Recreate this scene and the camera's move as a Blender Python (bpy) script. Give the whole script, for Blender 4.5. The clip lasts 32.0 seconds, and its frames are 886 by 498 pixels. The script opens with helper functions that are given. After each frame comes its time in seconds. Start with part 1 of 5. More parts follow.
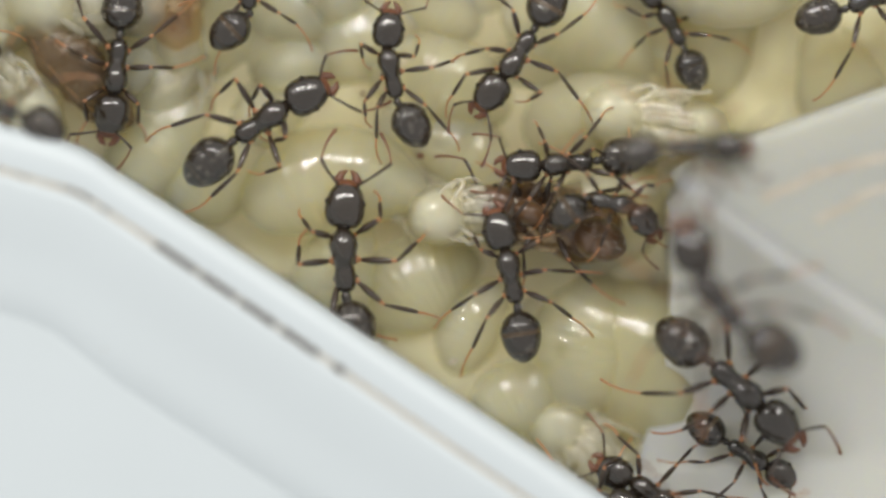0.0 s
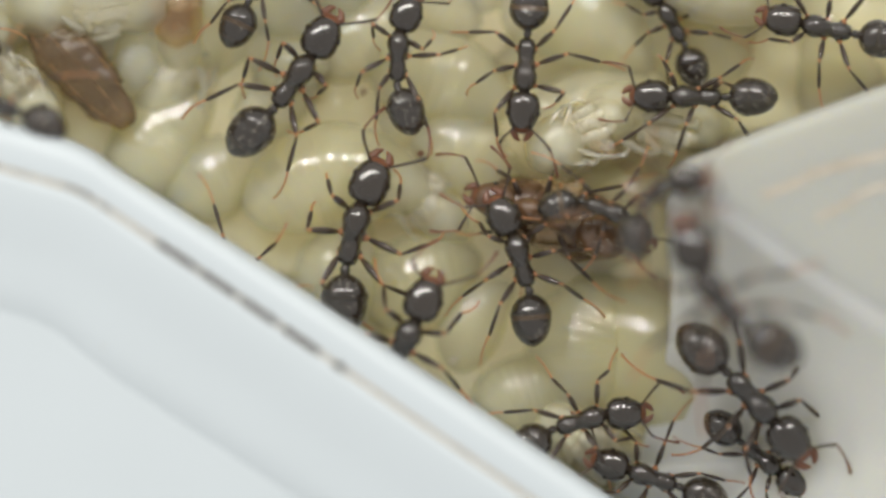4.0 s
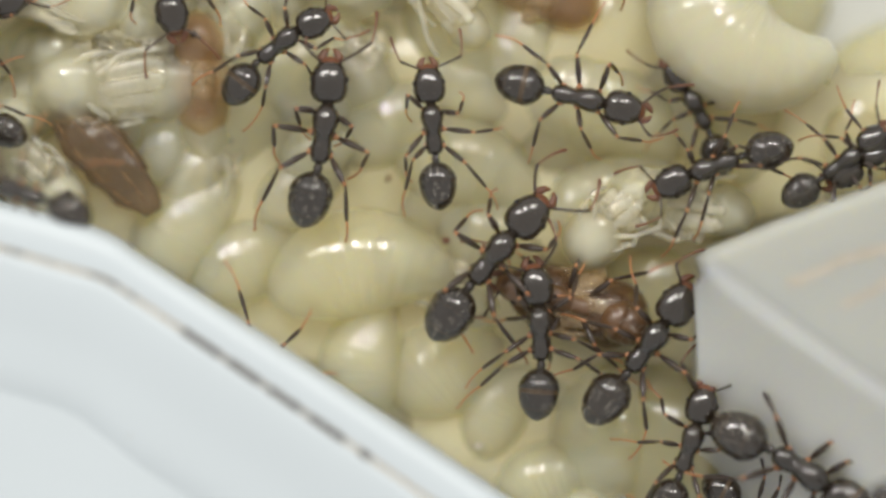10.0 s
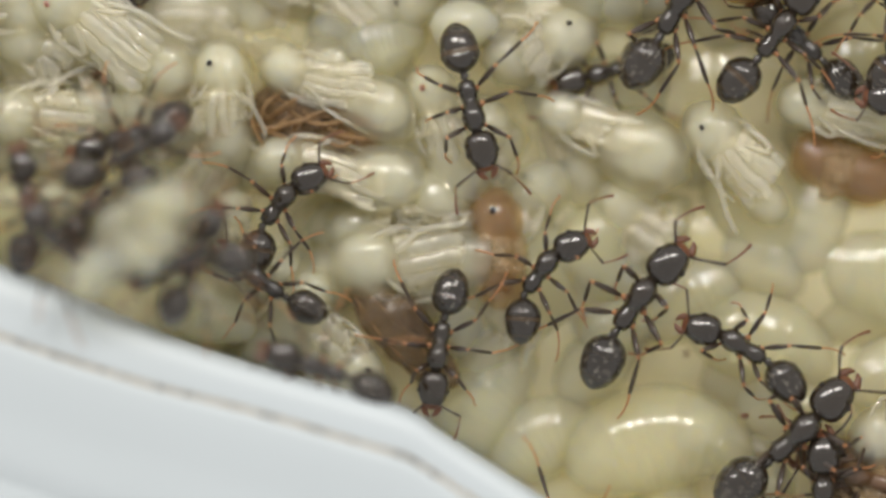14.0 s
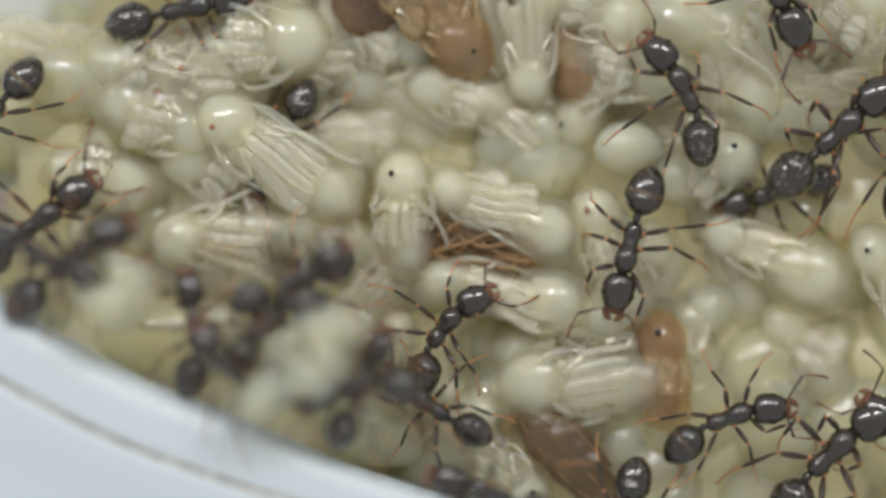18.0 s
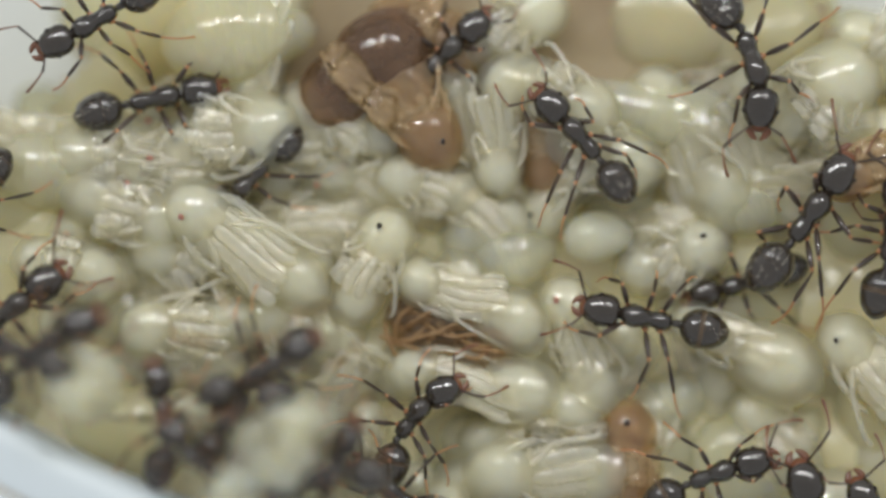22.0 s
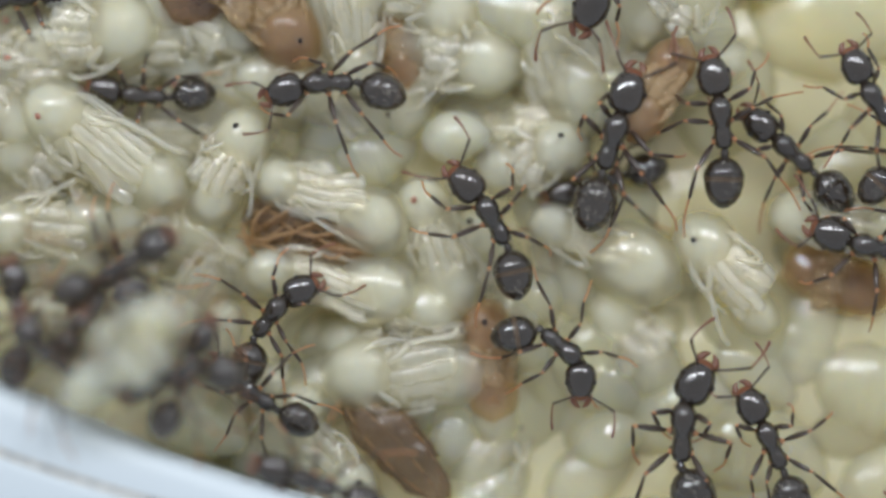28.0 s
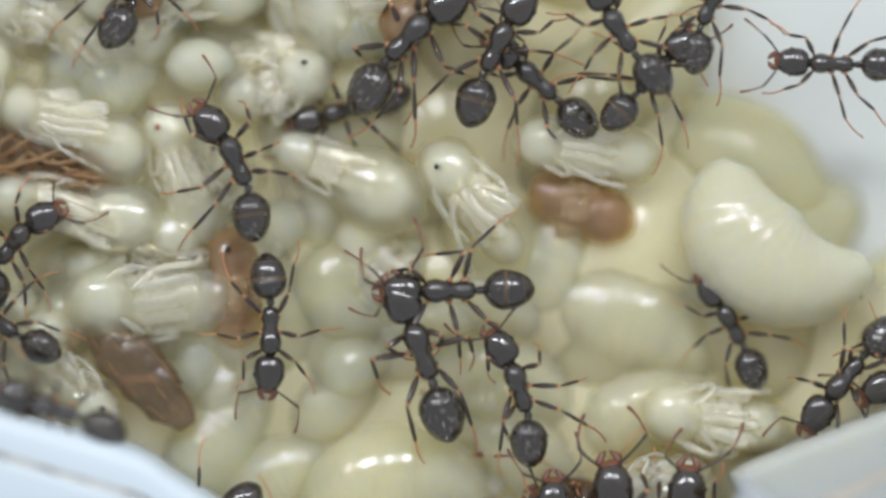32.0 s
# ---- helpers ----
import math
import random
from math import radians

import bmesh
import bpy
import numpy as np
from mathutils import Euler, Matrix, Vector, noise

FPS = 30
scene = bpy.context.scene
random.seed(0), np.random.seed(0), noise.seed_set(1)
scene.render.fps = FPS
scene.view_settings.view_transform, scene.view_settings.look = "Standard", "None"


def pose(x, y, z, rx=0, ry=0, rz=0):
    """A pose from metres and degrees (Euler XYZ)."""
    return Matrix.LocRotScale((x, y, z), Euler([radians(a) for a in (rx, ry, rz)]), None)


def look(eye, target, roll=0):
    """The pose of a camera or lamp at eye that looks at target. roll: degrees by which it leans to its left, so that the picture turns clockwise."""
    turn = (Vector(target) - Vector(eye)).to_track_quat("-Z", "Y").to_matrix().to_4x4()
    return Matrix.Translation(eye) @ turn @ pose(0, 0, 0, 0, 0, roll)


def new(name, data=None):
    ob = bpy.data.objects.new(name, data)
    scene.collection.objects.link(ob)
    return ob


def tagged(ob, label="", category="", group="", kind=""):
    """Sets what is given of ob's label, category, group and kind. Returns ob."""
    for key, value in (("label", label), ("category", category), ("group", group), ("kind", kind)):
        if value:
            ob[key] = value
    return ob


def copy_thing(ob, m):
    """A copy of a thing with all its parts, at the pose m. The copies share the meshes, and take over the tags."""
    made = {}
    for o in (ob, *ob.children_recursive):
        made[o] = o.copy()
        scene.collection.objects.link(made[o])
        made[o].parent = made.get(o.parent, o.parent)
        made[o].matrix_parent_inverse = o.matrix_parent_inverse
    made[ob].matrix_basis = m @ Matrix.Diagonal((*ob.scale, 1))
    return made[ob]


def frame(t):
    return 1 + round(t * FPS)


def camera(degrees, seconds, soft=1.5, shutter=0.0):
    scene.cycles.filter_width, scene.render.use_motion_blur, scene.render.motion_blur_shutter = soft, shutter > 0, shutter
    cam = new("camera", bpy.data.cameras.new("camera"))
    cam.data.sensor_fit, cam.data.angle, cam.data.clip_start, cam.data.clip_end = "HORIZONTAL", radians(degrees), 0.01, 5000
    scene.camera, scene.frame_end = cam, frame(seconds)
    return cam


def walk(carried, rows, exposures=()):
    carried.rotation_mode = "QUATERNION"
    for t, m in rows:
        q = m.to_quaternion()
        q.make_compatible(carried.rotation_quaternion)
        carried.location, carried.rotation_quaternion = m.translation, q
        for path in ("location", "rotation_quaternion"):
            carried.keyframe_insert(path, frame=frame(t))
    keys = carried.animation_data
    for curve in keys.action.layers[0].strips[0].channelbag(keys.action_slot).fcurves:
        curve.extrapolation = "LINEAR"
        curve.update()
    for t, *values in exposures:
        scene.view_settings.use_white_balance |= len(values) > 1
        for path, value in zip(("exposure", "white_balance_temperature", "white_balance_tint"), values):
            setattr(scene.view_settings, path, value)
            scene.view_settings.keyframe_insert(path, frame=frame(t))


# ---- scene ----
cam = camera(6.0, 32.0, soft=3.0, shutter=0.0)
cam.data.dof.use_dof = True
cam.data.dof.focus_distance = 0.2487
cam.data.dof.aperture_fstop = 9.5
scene.cycles.transparent_max_bounces = 32
PATH = [
    (0, 8.475, -6.568),
    (0.5, 8.474, -6.570),
    (1, 8.467, -6.633),
    (1.5, 8.455, -6.643),
    (2, 8.452, -6.643),
    (2.5, 8.465, -6.655),
    (4.5, 8.451, -6.597),
    (5, 8.419, -6.360),
    (5.5, 8.361, -6.179),
    (6, 8.294, -5.779),
    (6.5, 8.263, -5.651),
    (7, 8.206, -5.499),
    (7.5, 8.105, -5.243),
    (8, 8.054, -4.935),
    (8.5, 8.032, -4.862),
    (9, 7.994, -4.614),
    (9.5, 7.926, -4.301),
    (10, 7.717, -4.073),
    (10.5, 6.726, -3.697),
    (11, 5.191, -3.094),
    (11.5, 3.828, -2.406),
    (12, 2.370, -1.757),
    (12.5, 1.004, -0.998),
    (13, -0.000, 0.000),
    (13.5, -0.517, 0.580),
    (14, -1.107, 1.110),
    (14.5, -2.002, 1.661),
    (15, -2.951, 2.363),
    (15.5, -3.511, 2.751),
    (17.5, -5.413, 4.340),
    (18, -5.974, 4.725),
    (18.5, -6.655, 5.441),
    (19, -6.788, 5.837),
    (19.5, -6.800, 6.182),
    (20, -6.749, 6.589),
    (20.5, -6.489, 6.905),
    (21, -5.977, 7.289),
    (21.5, -5.461, 7.550),
    (22, -5.062, 7.381),
    (22.5, -4.639, 6.980),
    (23, -4.213, 6.714),
    (23.5, -4.005, 6.662),
    (24, -3.797, 6.683),
    (24.5, -2.960, 6.398),
    (25, -2.382, 6.002),
    (25.5, -1.924, 5.540),
    (27.5, -1.033, 4.655),
    (28, -0.856, 4.414),
    (28.5, -0.725, 4.215),
    (29, -0.667, 4.160),
    (29.5, 0.387, 3.674),
    (30, 1.244, 3.486),
    (30.5, 2.666, 3.473),
    (31, 4.027, 3.326),
    (31.5, 5.534, 2.821),
    (32, 6.709, 2.265),
]
walk(cam, [(t, pose(x * 0.001, y * 0.001, 0.2529)) for t, x, y in PATH],
     exposures=((0, 0.03, 6500, 10), (11, 0.03, 6500, 10), (13, -0.05, 6600, 11), (19, -0.24, 6130, 9), (23.5, -0.24, 6130, 9), (25, -0.22, 5830, 9), (28, -0.08, 5740, 10), (32, 0.03, 5740, 10)))

# ---- light: an indoor lamp with several panels, and the pale room around ----
world = bpy.data.worlds.new("room_light")
scene.world = world
world.use_nodes = True
wt = world.node_tree
back = wt.nodes["Background"]
way = wt.nodes.new("ShaderNodeTexCoord")
split = wt.nodes.new("ShaderNodeSeparateXYZ")
room = wt.nodes.new("ShaderNodeMapRange")  # added fill light from all round, slightly weaker overhead
room.inputs["To Min"].default_value = 0.68
room.inputs["To Max"].default_value = 0.58
wt.links.new(way.outputs["Generated"], split.inputs[0])
wt.links.new(split.outputs["Z"], room.inputs["Value"])
wt.links.new(room.outputs["Result"], back.inputs["Strength"])
back.inputs["Color"].default_value = (0.98, 0.98, 0.96, 1)


def panel(x, y, z, sx, sy, watts):
    data = bpy.data.lights.new("lamp_panel", "AREA")
    data.shape, data.size, data.size_y, data.energy = "RECTANGLE", sx, sy, watts
    data.color = (1.0, 0.97, 0.9)
    ob = new("lamp_panel", data)
    ob.matrix_world = look((x, y, z), (0.008, 0.0, 0.0))


for px in (-0.165, -0.095, -0.03, 0.055, 0.13):
    panel(px, 0.15, 0.2, 0.02, 0.034, 0.115)

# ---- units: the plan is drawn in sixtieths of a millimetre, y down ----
MM = 0.001
U = MM / 60


def at(x, y, z=0.0):
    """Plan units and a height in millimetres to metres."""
    return Vector(((x - 784) * U, (441 - y) * U, z * MM))


# ---- materials ----
def material(name, colour, rough, second=None, scale=2000, amount=0.5, bump=0.0, bump_scale=8000, sss=0.0, coat=0.0, spec=0.5, grain=0.0, depth=0.001, alpha=1.0, tint=(0.97, 0.95, 0.86, 1), sheen=0.07, wetness=0.045, radius=(1.0, 0.85, 0.5)):
    m = bpy.data.materials.new(name)
    m.use_nodes = True
    nt = m.node_tree
    b = nt.nodes["Principled BSDF"]
    b.inputs["Roughness"].default_value = rough
    b.inputs["Specular IOR Level"].default_value = spec
    b.inputs["Coat Weight"].default_value = coat
    b.inputs["Coat Roughness"].default_value = 0.045
    b.inputs["Coat IOR"].default_value = 1.65
    tc = nt.nodes.new("ShaderNodeTexCoord")
    n1 = nt.nodes.new("ShaderNodeTexNoise")
    n1.inputs["Scale"].default_value = scale
    n1.inputs["Detail"].default_value = 4
    nt.links.new(tc.outputs["Object"], n1.inputs["Vector"])
    info = nt.nodes.new("ShaderNodeObjectInfo")
    ramp = nt.nodes.new("ShaderNodeMix")
    ramp.data_type = "RGBA"
    ramp.inputs["A"].default_value = (*colour, 1)
    ramp.inputs["B"].default_value = (*(second or colour), 1)
    mul = nt.nodes.new("ShaderNodeMath")
    mul.operation = "MULTIPLY_ADD"
    mul.inputs[1].default_value = amount
    add = nt.nodes.new("ShaderNodeMath")
    add.operation = "MULTIPLY"
    add.inputs[1].default_value = grain
    nt.links.new(info.outputs["Random"], add.inputs[0])
    nt.links.new(n1.outputs["Fac"], mul.inputs[0])
    nt.links.new(add.outputs[0], mul.inputs[2])
    nt.links.new(mul.outputs[0], ramp.inputs["Factor"])
    nt.links.new(ramp.outputs["Result"], b.inputs["Base Color"])
    if bump:
        n2 = nt.nodes.new("ShaderNodeTexNoise")
        n2.inputs["Scale"].default_value = bump_scale
        n2.inputs["Detail"].default_value = 5
        nt.links.new(tc.outputs["Object"], n2.inputs["Vector"])
        bp = nt.nodes.new("ShaderNodeBump")
        bp.inputs["Strength"].default_value = bump
        bp.inputs["Distance"].default_value = 0.00004
        nt.links.new(n2.outputs["Fac"], bp.inputs["Height"])
        nt.links.new(bp.outputs["Normal"], b.inputs["Normal"])
        nt.links.new(bp.outputs["Normal"], b.inputs["Coat Normal"])
        rr = nt.nodes.new("ShaderNodeMapRange")
        rr.inputs["To Min"].default_value = rough * 0.75
        rr.inputs["To Max"].default_value = min(1.0, rough * 1.35)
        nt.links.new(n2.outputs["Fac"], rr.inputs["Value"])
        nt.links.new(rr.outputs["Result"], b.inputs["Roughness"])
    if sss:
        b.inputs["Subsurface Weight"].default_value = sss
        b.inputs["Subsurface Radius"].default_value = radius
        b.inputs["Subsurface Scale"].default_value = depth
    if alpha < 1:  # a clear body with a wet sheen
        out = nt.nodes["Material Output"]
        clear = nt.nodes.new("ShaderNodeBsdfTransparent")
        clear.inputs["Color"].default_value = tint
        body, wet = nt.nodes.new("ShaderNodeMixShader"), nt.nodes.new("ShaderNodeMixShader")
        body.inputs["Fac"].default_value = alpha
        gloss = nt.nodes.new("ShaderNodeBsdfGlossy")
        gloss.inputs["Roughness"].default_value = sheen
        wet.inputs["Fac"].default_value = wetness
        b.inputs["Specular IOR Level"].default_value = 0.1
        if bump:
            nt.links.new(bp.outputs["Normal"], gloss.inputs["Normal"])
        nt.links.new(clear.outputs[0], body.inputs[1])
        nt.links.new(b.outputs[0], body.inputs[2])
        nt.links.new(body.outputs[0], wet.inputs[1])
        nt.links.new(gloss.outputs[0], wet.inputs[2])
        nt.links.new(wet.outputs[0], out.inputs["Surface"])
    return m


PLASTIC = material("white_plastic", (0.605, 0.66, 0.695), 0.35, (0.55, 0.60, 0.63), 160, 0.6, 0.15, 900)
MILKY = material("milky_plastic", (0.385, 0.39, 0.35), 0.36, (0.49, 0.495, 0.455), 120, 0.8, 0.2, 700, sss=0.5, depth=0.003)
# lighter than MILKY: brightness put into the colour of the shaded ramp and ledge
SLOPE = material("slope_plastic", (0.67, 0.67, 0.62), 0.38, (0.55, 0.55, 0.50), 150, 0.8, 0.2, 800, sss=0.7, depth=0.004)
FLOOR = material("white_floor", (0.62, 0.63, 0.60), 0.4, (0.52, 0.52, 0.47), 220, 0.7, 0.2, 1500)
DIRT = material("brown_dirt", (0.34, 0.27, 0.19), 0.8, (0.62, 0.58, 0.50), 900, 1.1, 0.5, 4000)
TAN_SHEET = material("tan_sheet", (0.46, 0.39, 0.25), 0.6, (0.24, 0.165, 0.09), 330, 1.2, 0.5, 2500, sss=0.3, depth=0.0006)
# dark brown mix for the seam's crumbs and streaks
SEAM_DARK = material("dark_seam", (0.05, 0.045, 0.04), 0.8, (0.16, 0.12, 0.08), 2500, 0.9, 0.5, 6000)
LARVA = material("larva_skin", (0.86, 0.815, 0.58), 0.3, (0.77, 0.71, 0.46), 500, 1.0, 0.5, 1500, sss=1.0, grain=0.12, depth=0.004, alpha=0.42, sheen=0.06, wetness=0.07, tint=(0.98, 0.95, 0.80, 1))
DEEP = material("deep_larva_skin", (0.80, 0.745, 0.48), 0.3, (0.68, 0.61, 0.36), 500, 1.0, 0.45, 1500, sss=1.0, grain=0.1, depth=0.004, alpha=0.5, sheen=0.08, wetness=0.045, tint=(0.97, 0.94, 0.76, 1))
PALE = material("pale_larva_skin", (0.70, 0.675, 0.51), 0.3, (0.61, 0.58, 0.41), 500, 1.0, 0.5, 1500, sss=1.0, depth=0.003, alpha=0.7, sheen=0.06, wetness=0.07)
LAYER = material("gap_filler", (0.76, 0.70, 0.44), 0.16, (0.56, 0.49, 0.27), 380, 1.2, 0.7, 1100, sss=0.8, depth=0.003, spec=0.6)
PUPA = material("pupa_skin", (0.93, 0.90, 0.71), 0.3, (0.85, 0.81, 0.58), 500, 0.8, 0.2, 3500, sss=1.0, grain=0.25, depth=0.003, alpha=0.2, tint=(0.97, 0.95, 0.84, 1), sheen=0.05, wetness=0.065, radius=(1, 0.92, 0.75))
CORE = material("pupa_core", (0.98, 0.96, 0.84), 0.6, (0.94, 0.92, 0.74), 900, 0.8, 0.0, 3000, sss=1.0, grain=0.2, depth=0.0012, alpha=0.6, radius=(1, 0.92, 0.78), wetness=0.0)
LIMB = material("pupa_limb", (0.97, 0.95, 0.83), 0.25, (0.92, 0.89, 0.71), 2500, 0.9, 0.9, 5000, sss=0.8, depth=0.0005, alpha=0.18, sheen=0.12, wetness=0.11, tint=(0.99, 0.97, 0.89, 1), radius=(1, 0.95, 0.85))
SHEET = material("pupa_sheath", (0.96, 0.94, 0.80), 0.25, (0.90, 0.87, 0.68), 1500, 0.9, 0.9, 4000, sss=0.8, depth=0.0005, alpha=0.16, sheen=0.09, wetness=0.08, radius=(1, 0.95, 0.85))
TANLIMB = material("tan_pupa_limb", (0.62, 0.45, 0.26), 0.2, (0.40, 0.26, 0.14), 2500, 0.8, 0.4, 6000, alpha=0.3)
TAN = material("tan_pupa_skin", (0.58, 0.43, 0.26), 0.3, (0.38, 0.25, 0.14), 1300, 1.1, 0.3, 4000, sss=0.8, grain=0.3, depth=0.001, alpha=0.3, sheen=0.06, wetness=0.055, tint=(0.95, 0.83, 0.64, 1))
TANCORE = material("tan_pupa_core", (0.52, 0.37, 0.21), 0.4, (0.20, 0.125, 0.065), 700, 1.2, 0.3, 4000, sss=0.6, grain=0.3, depth=0.001, alpha=0.6, wetness=0.0, tint=(0.92, 0.77, 0.55, 1))
UMBER = material("umber_pupa_skin", (0.21, 0.12, 0.063), 0.3, (0.08, 0.05, 0.03), 1500, 1.1, 0.3, 4500, sss=0.3, alpha=0.6, sheen=0.08, wetness=0.05, tint=(0.8, 0.62, 0.45, 1))
FIBRE = material("amber_fibre", (0.46, 0.30, 0.15), 0.3, (0.26, 0.16, 0.08), 2500, 0.9, 0.3, 6000, sss=0.3, depth=0.0003, alpha=0.6, wetness=0.04, tint=(0.9, 0.74, 0.52, 1))
HUSK = material("seed_husk", (0.32, 0.225, 0.135), 0.35, (0.085, 0.06, 0.04), 500, 1.2, 0.8, 2500, sss=0.3, alpha=0.5, sheen=0.15, wetness=0.03, tint=(0.88, 0.78, 0.62, 1))
EYE = material("pupa_eye", (0.02, 0.015, 0.012), 0.25)
EYE_RED = material("red_pupa_eye", (0.30, 0.13, 0.09), 0.3)
CHITIN = material("black_chitin", (0.0105, 0.0082, 0.006), 0.24, (0.034, 0.0225, 0.013), 1300, 0.85, 0.14, 9000, grain=0.25, spec=0.25, coat=1.0)
BAND = material("brown_chitin", (0.10, 0.066, 0.038), 0.25, (0.05, 0.034, 0.021), 3000, 0.6, 0.2, 9000)
CALLOW = material("callow_chitin", (0.19, 0.095, 0.04), 0.3, (0.06, 0.035, 0.02), 1500, 1.0, 0.2, 9000, spec=0.3, coat=0.8)
RUST = material("rust_chitin", (0.20, 0.075, 0.036), 0.3, (0.085, 0.04, 0.025), 4000, 0.8, 0.2, 9000)
SHANK = material("dark_shank", (0.05, 0.029, 0.017), 0.36, (0.018, 0.012, 0.009), 3000, 0.8, 0.2, 9000, spec=0.35, coat=0.5)
TARSUS = material("amber_tarsus", (0.46, 0.20, 0.08), 0.35, (0.26, 0.115, 0.05), 4000, 0.8, 0.2, 9000)
HAIR = material("pale_bristle", (0.5, 0.46, 0.38), 0.5)


# ---- mesh helpers ----
def mesh_of(name, verts, faces, mats, smooth=True, slots=None):
    me = bpy.data.meshes.new(name)
    me.from_pydata([tuple(v) for v in verts], [], faces)
    for m in (mats if isinstance(mats, (list, tuple)) else [mats]):
        me.materials.append(m)
    me.polygons.foreach_set("use_smooth", [smooth] * len(me.polygons))
    if slots:
        me.polygons.foreach_set("material_index", slots)
    me.update()
    return me


def tube_data(points, radii, seg=8, squash=1.0, verts=None, faces=None):
    """Rings along a line of points (plan units, x forward, z up), closed at both ends. squash flattens the rings in height."""
    verts, faces = ([] if verts is None else verts), ([] if faces is None else faces)
    pts = [Vector(p) for p in points]
    base = len(verts)
    n = len(pts)
    side = None
    for i, p in enumerate(pts):
        d = (pts[min(i + 1, n - 1)] - pts[max(i - 1, 0)]).normalized()
        ref = Vector((0, 0, 1)) if abs(d.z) < 0.9 else Vector((1, 0, 0))
        s = d.cross(ref).normalized()
        if side is not None and s.dot(side) < 0:
            s = -s
        side = s
        u = s.cross(d).normalized()
        r = radii[i]
        for k in range(seg):
            a = 2 * math.pi * k / seg
            verts.append((p + s * (r * math.cos(a)) + u * (r * squash * math.sin(a))) * U)
    for i in range(n - 1):
        for k in range(seg):
            a, b = base + i * seg + k, base + i * seg + (k + 1) % seg
            faces.append((a, b, b + seg, a + seg))
    faces.append(tuple(base + k for k in reversed(range(seg))))
    faces.append(tuple(base + (n - 1) * seg + k for k in range(seg)))
    return verts, faces


def part(name, data, mats, parent, label="", smooth=True, slots=None, place=None):
    ob = new(name, mesh_of(name, data[0], data[1], mats, smooth, slots))
    ob.parent = parent
    if place is not None:
        ob.matrix_basis = place
    return tagged(ob, label)


def blob_data(cx, cy, cz, rx, ry, rz, rings=9, seg=12, power=0.5):
    """An egg along x."""
    pts, radii = [], []
    for i in range(rings + 1):
        a = math.pi * i / rings
        pts.append((cx - rx * math.cos(a), cy, cz))
        radii.append(max(0.02, math.sin(a)) ** (power * 2) * ry)
    return tube_data(pts, radii, seg, rz / ry)


def profile_data(profile, seg=14, squash=1.0):
    return tube_data([(x, 0, z) for x, r, z in profile], [r for x, r, z in profile], seg, squash)


# ---- ants ----
HEAD = [(-36.7, 3.5, 0), (-36.1, 13.2, 0), (-34.0, 21.4, 0), (-28.9, 28.0, 0), (-21.2, 32.8, 0), (-10.2, 35.4, 0), (3.0, 34.8, 0), (16.2, 32.6, -1), (27.2, 28.4, -2), (36.1, 22.5, -4), (42.7, 15.6, -5), (47.1, 9.4, -6), (49.3, 4.2, -6)]
MESO = [(-58, 4.8, -4), (-56, 11.4, -4), (-52, 16.1, -3), (-45, 18.5, -1), (-36, 19.5, 1), (-27, 19.0, 1), (-19, 17.6, 1), (-12, 17.1, 2), (-6, 17.9, 4), (0, 19.0, 7), (7, 21.4, 10), (15, 24.2, 11), (24, 25.6, 11), (33, 24.2, 9), (41, 19.5, 7), (47, 13.8, 5), (53, 10.4, 3), (59, 9.0, 2), (63, 8.1, 1)]
GASTER = [(-7.8, 3.8, 0), (-10.7, 12.3, 0), (-17.5, 24.6, 1), (-27.2, 34.0, 2), (-38.8, 40.1, 3), (-50.4, 43.1, 3), (-51.4, 41.1, 3), (-60.1, 41.2, 3), (-67.9, 40.2, 3), (-79.5, 37.4, 2), (-90.2, 33.5, 1), (-91.2, 32.1, 1), (-99.9, 27.0, 0), (-106.7, 19.8, 0), (-110.6, 13.2, 0), (-113.0, 7.6, -1), (-114.0, 2.8, -1)]
LEGS = (  # coxa, knee, ankle, toe of a standing leg on the left side
    ((36, 12, -8), (62, 52, 20), (96, 64, -16), (132, 78, -44)),
    ((-2, 13, -8), (-4, 70, 24), (-16, 114, -14), (-34, 160, -44)),
    ((-32, 12, -8), (-78, 64, 28), (-124, 92, -10), (-182, 116, -44)),
)


def bristles(rng, count):
    """Short pale hairs on the gaster."""
    verts, faces = [], []
    for _ in range(count):
        a, x = rng.uniform(0.15, math.pi - 0.15), rng.uniform(-104, -16)
        r = 42 * math.sqrt(max(0.05, 1 - ((x + 55) / 61) ** 2))
        p = Vector((x, r * math.cos(a), 3 + r * math.sin(a) * 0.9))
        n = Vector((-1.0, math.cos(a) * 0.3, math.sin(a) * 0.35)).normalized()
        q = p + n * rng.uniform(9, 17)
        w = Vector((0, -math.sin(a), math.cos(a))) * 0.36
        i = len(verts)
        verts += [(p - w) * U, (p + w) * U, q * U]
        faces.append((i, i + 1, i + 2))
    return verts, faces


def leg_points(rng, spec, side, k):
    c, kn, an, to = [Vector(v) for v in spec]
    jit = lambda v, s: v + Vector((rng.uniform(-s, s), rng.uniform(-s, s), rng.uniform(-s, s) * 0.4))
    turn = Matrix.Rotation(radians(rng.uniform(-16, 16)), 3, "Z")
    stretch = rng.uniform(0.95, 1.22)
    move = lambda v: c + turn @ ((v - c) * stretch)
    kn, an, to = jit(move(kn), 7), jit(move(an), 10), move(to)
    to.z = -44
    flip = lambda v: Vector((v.x, v.y * side, v.z))
    return [flip(v) for v in (c, kn, an, to)]


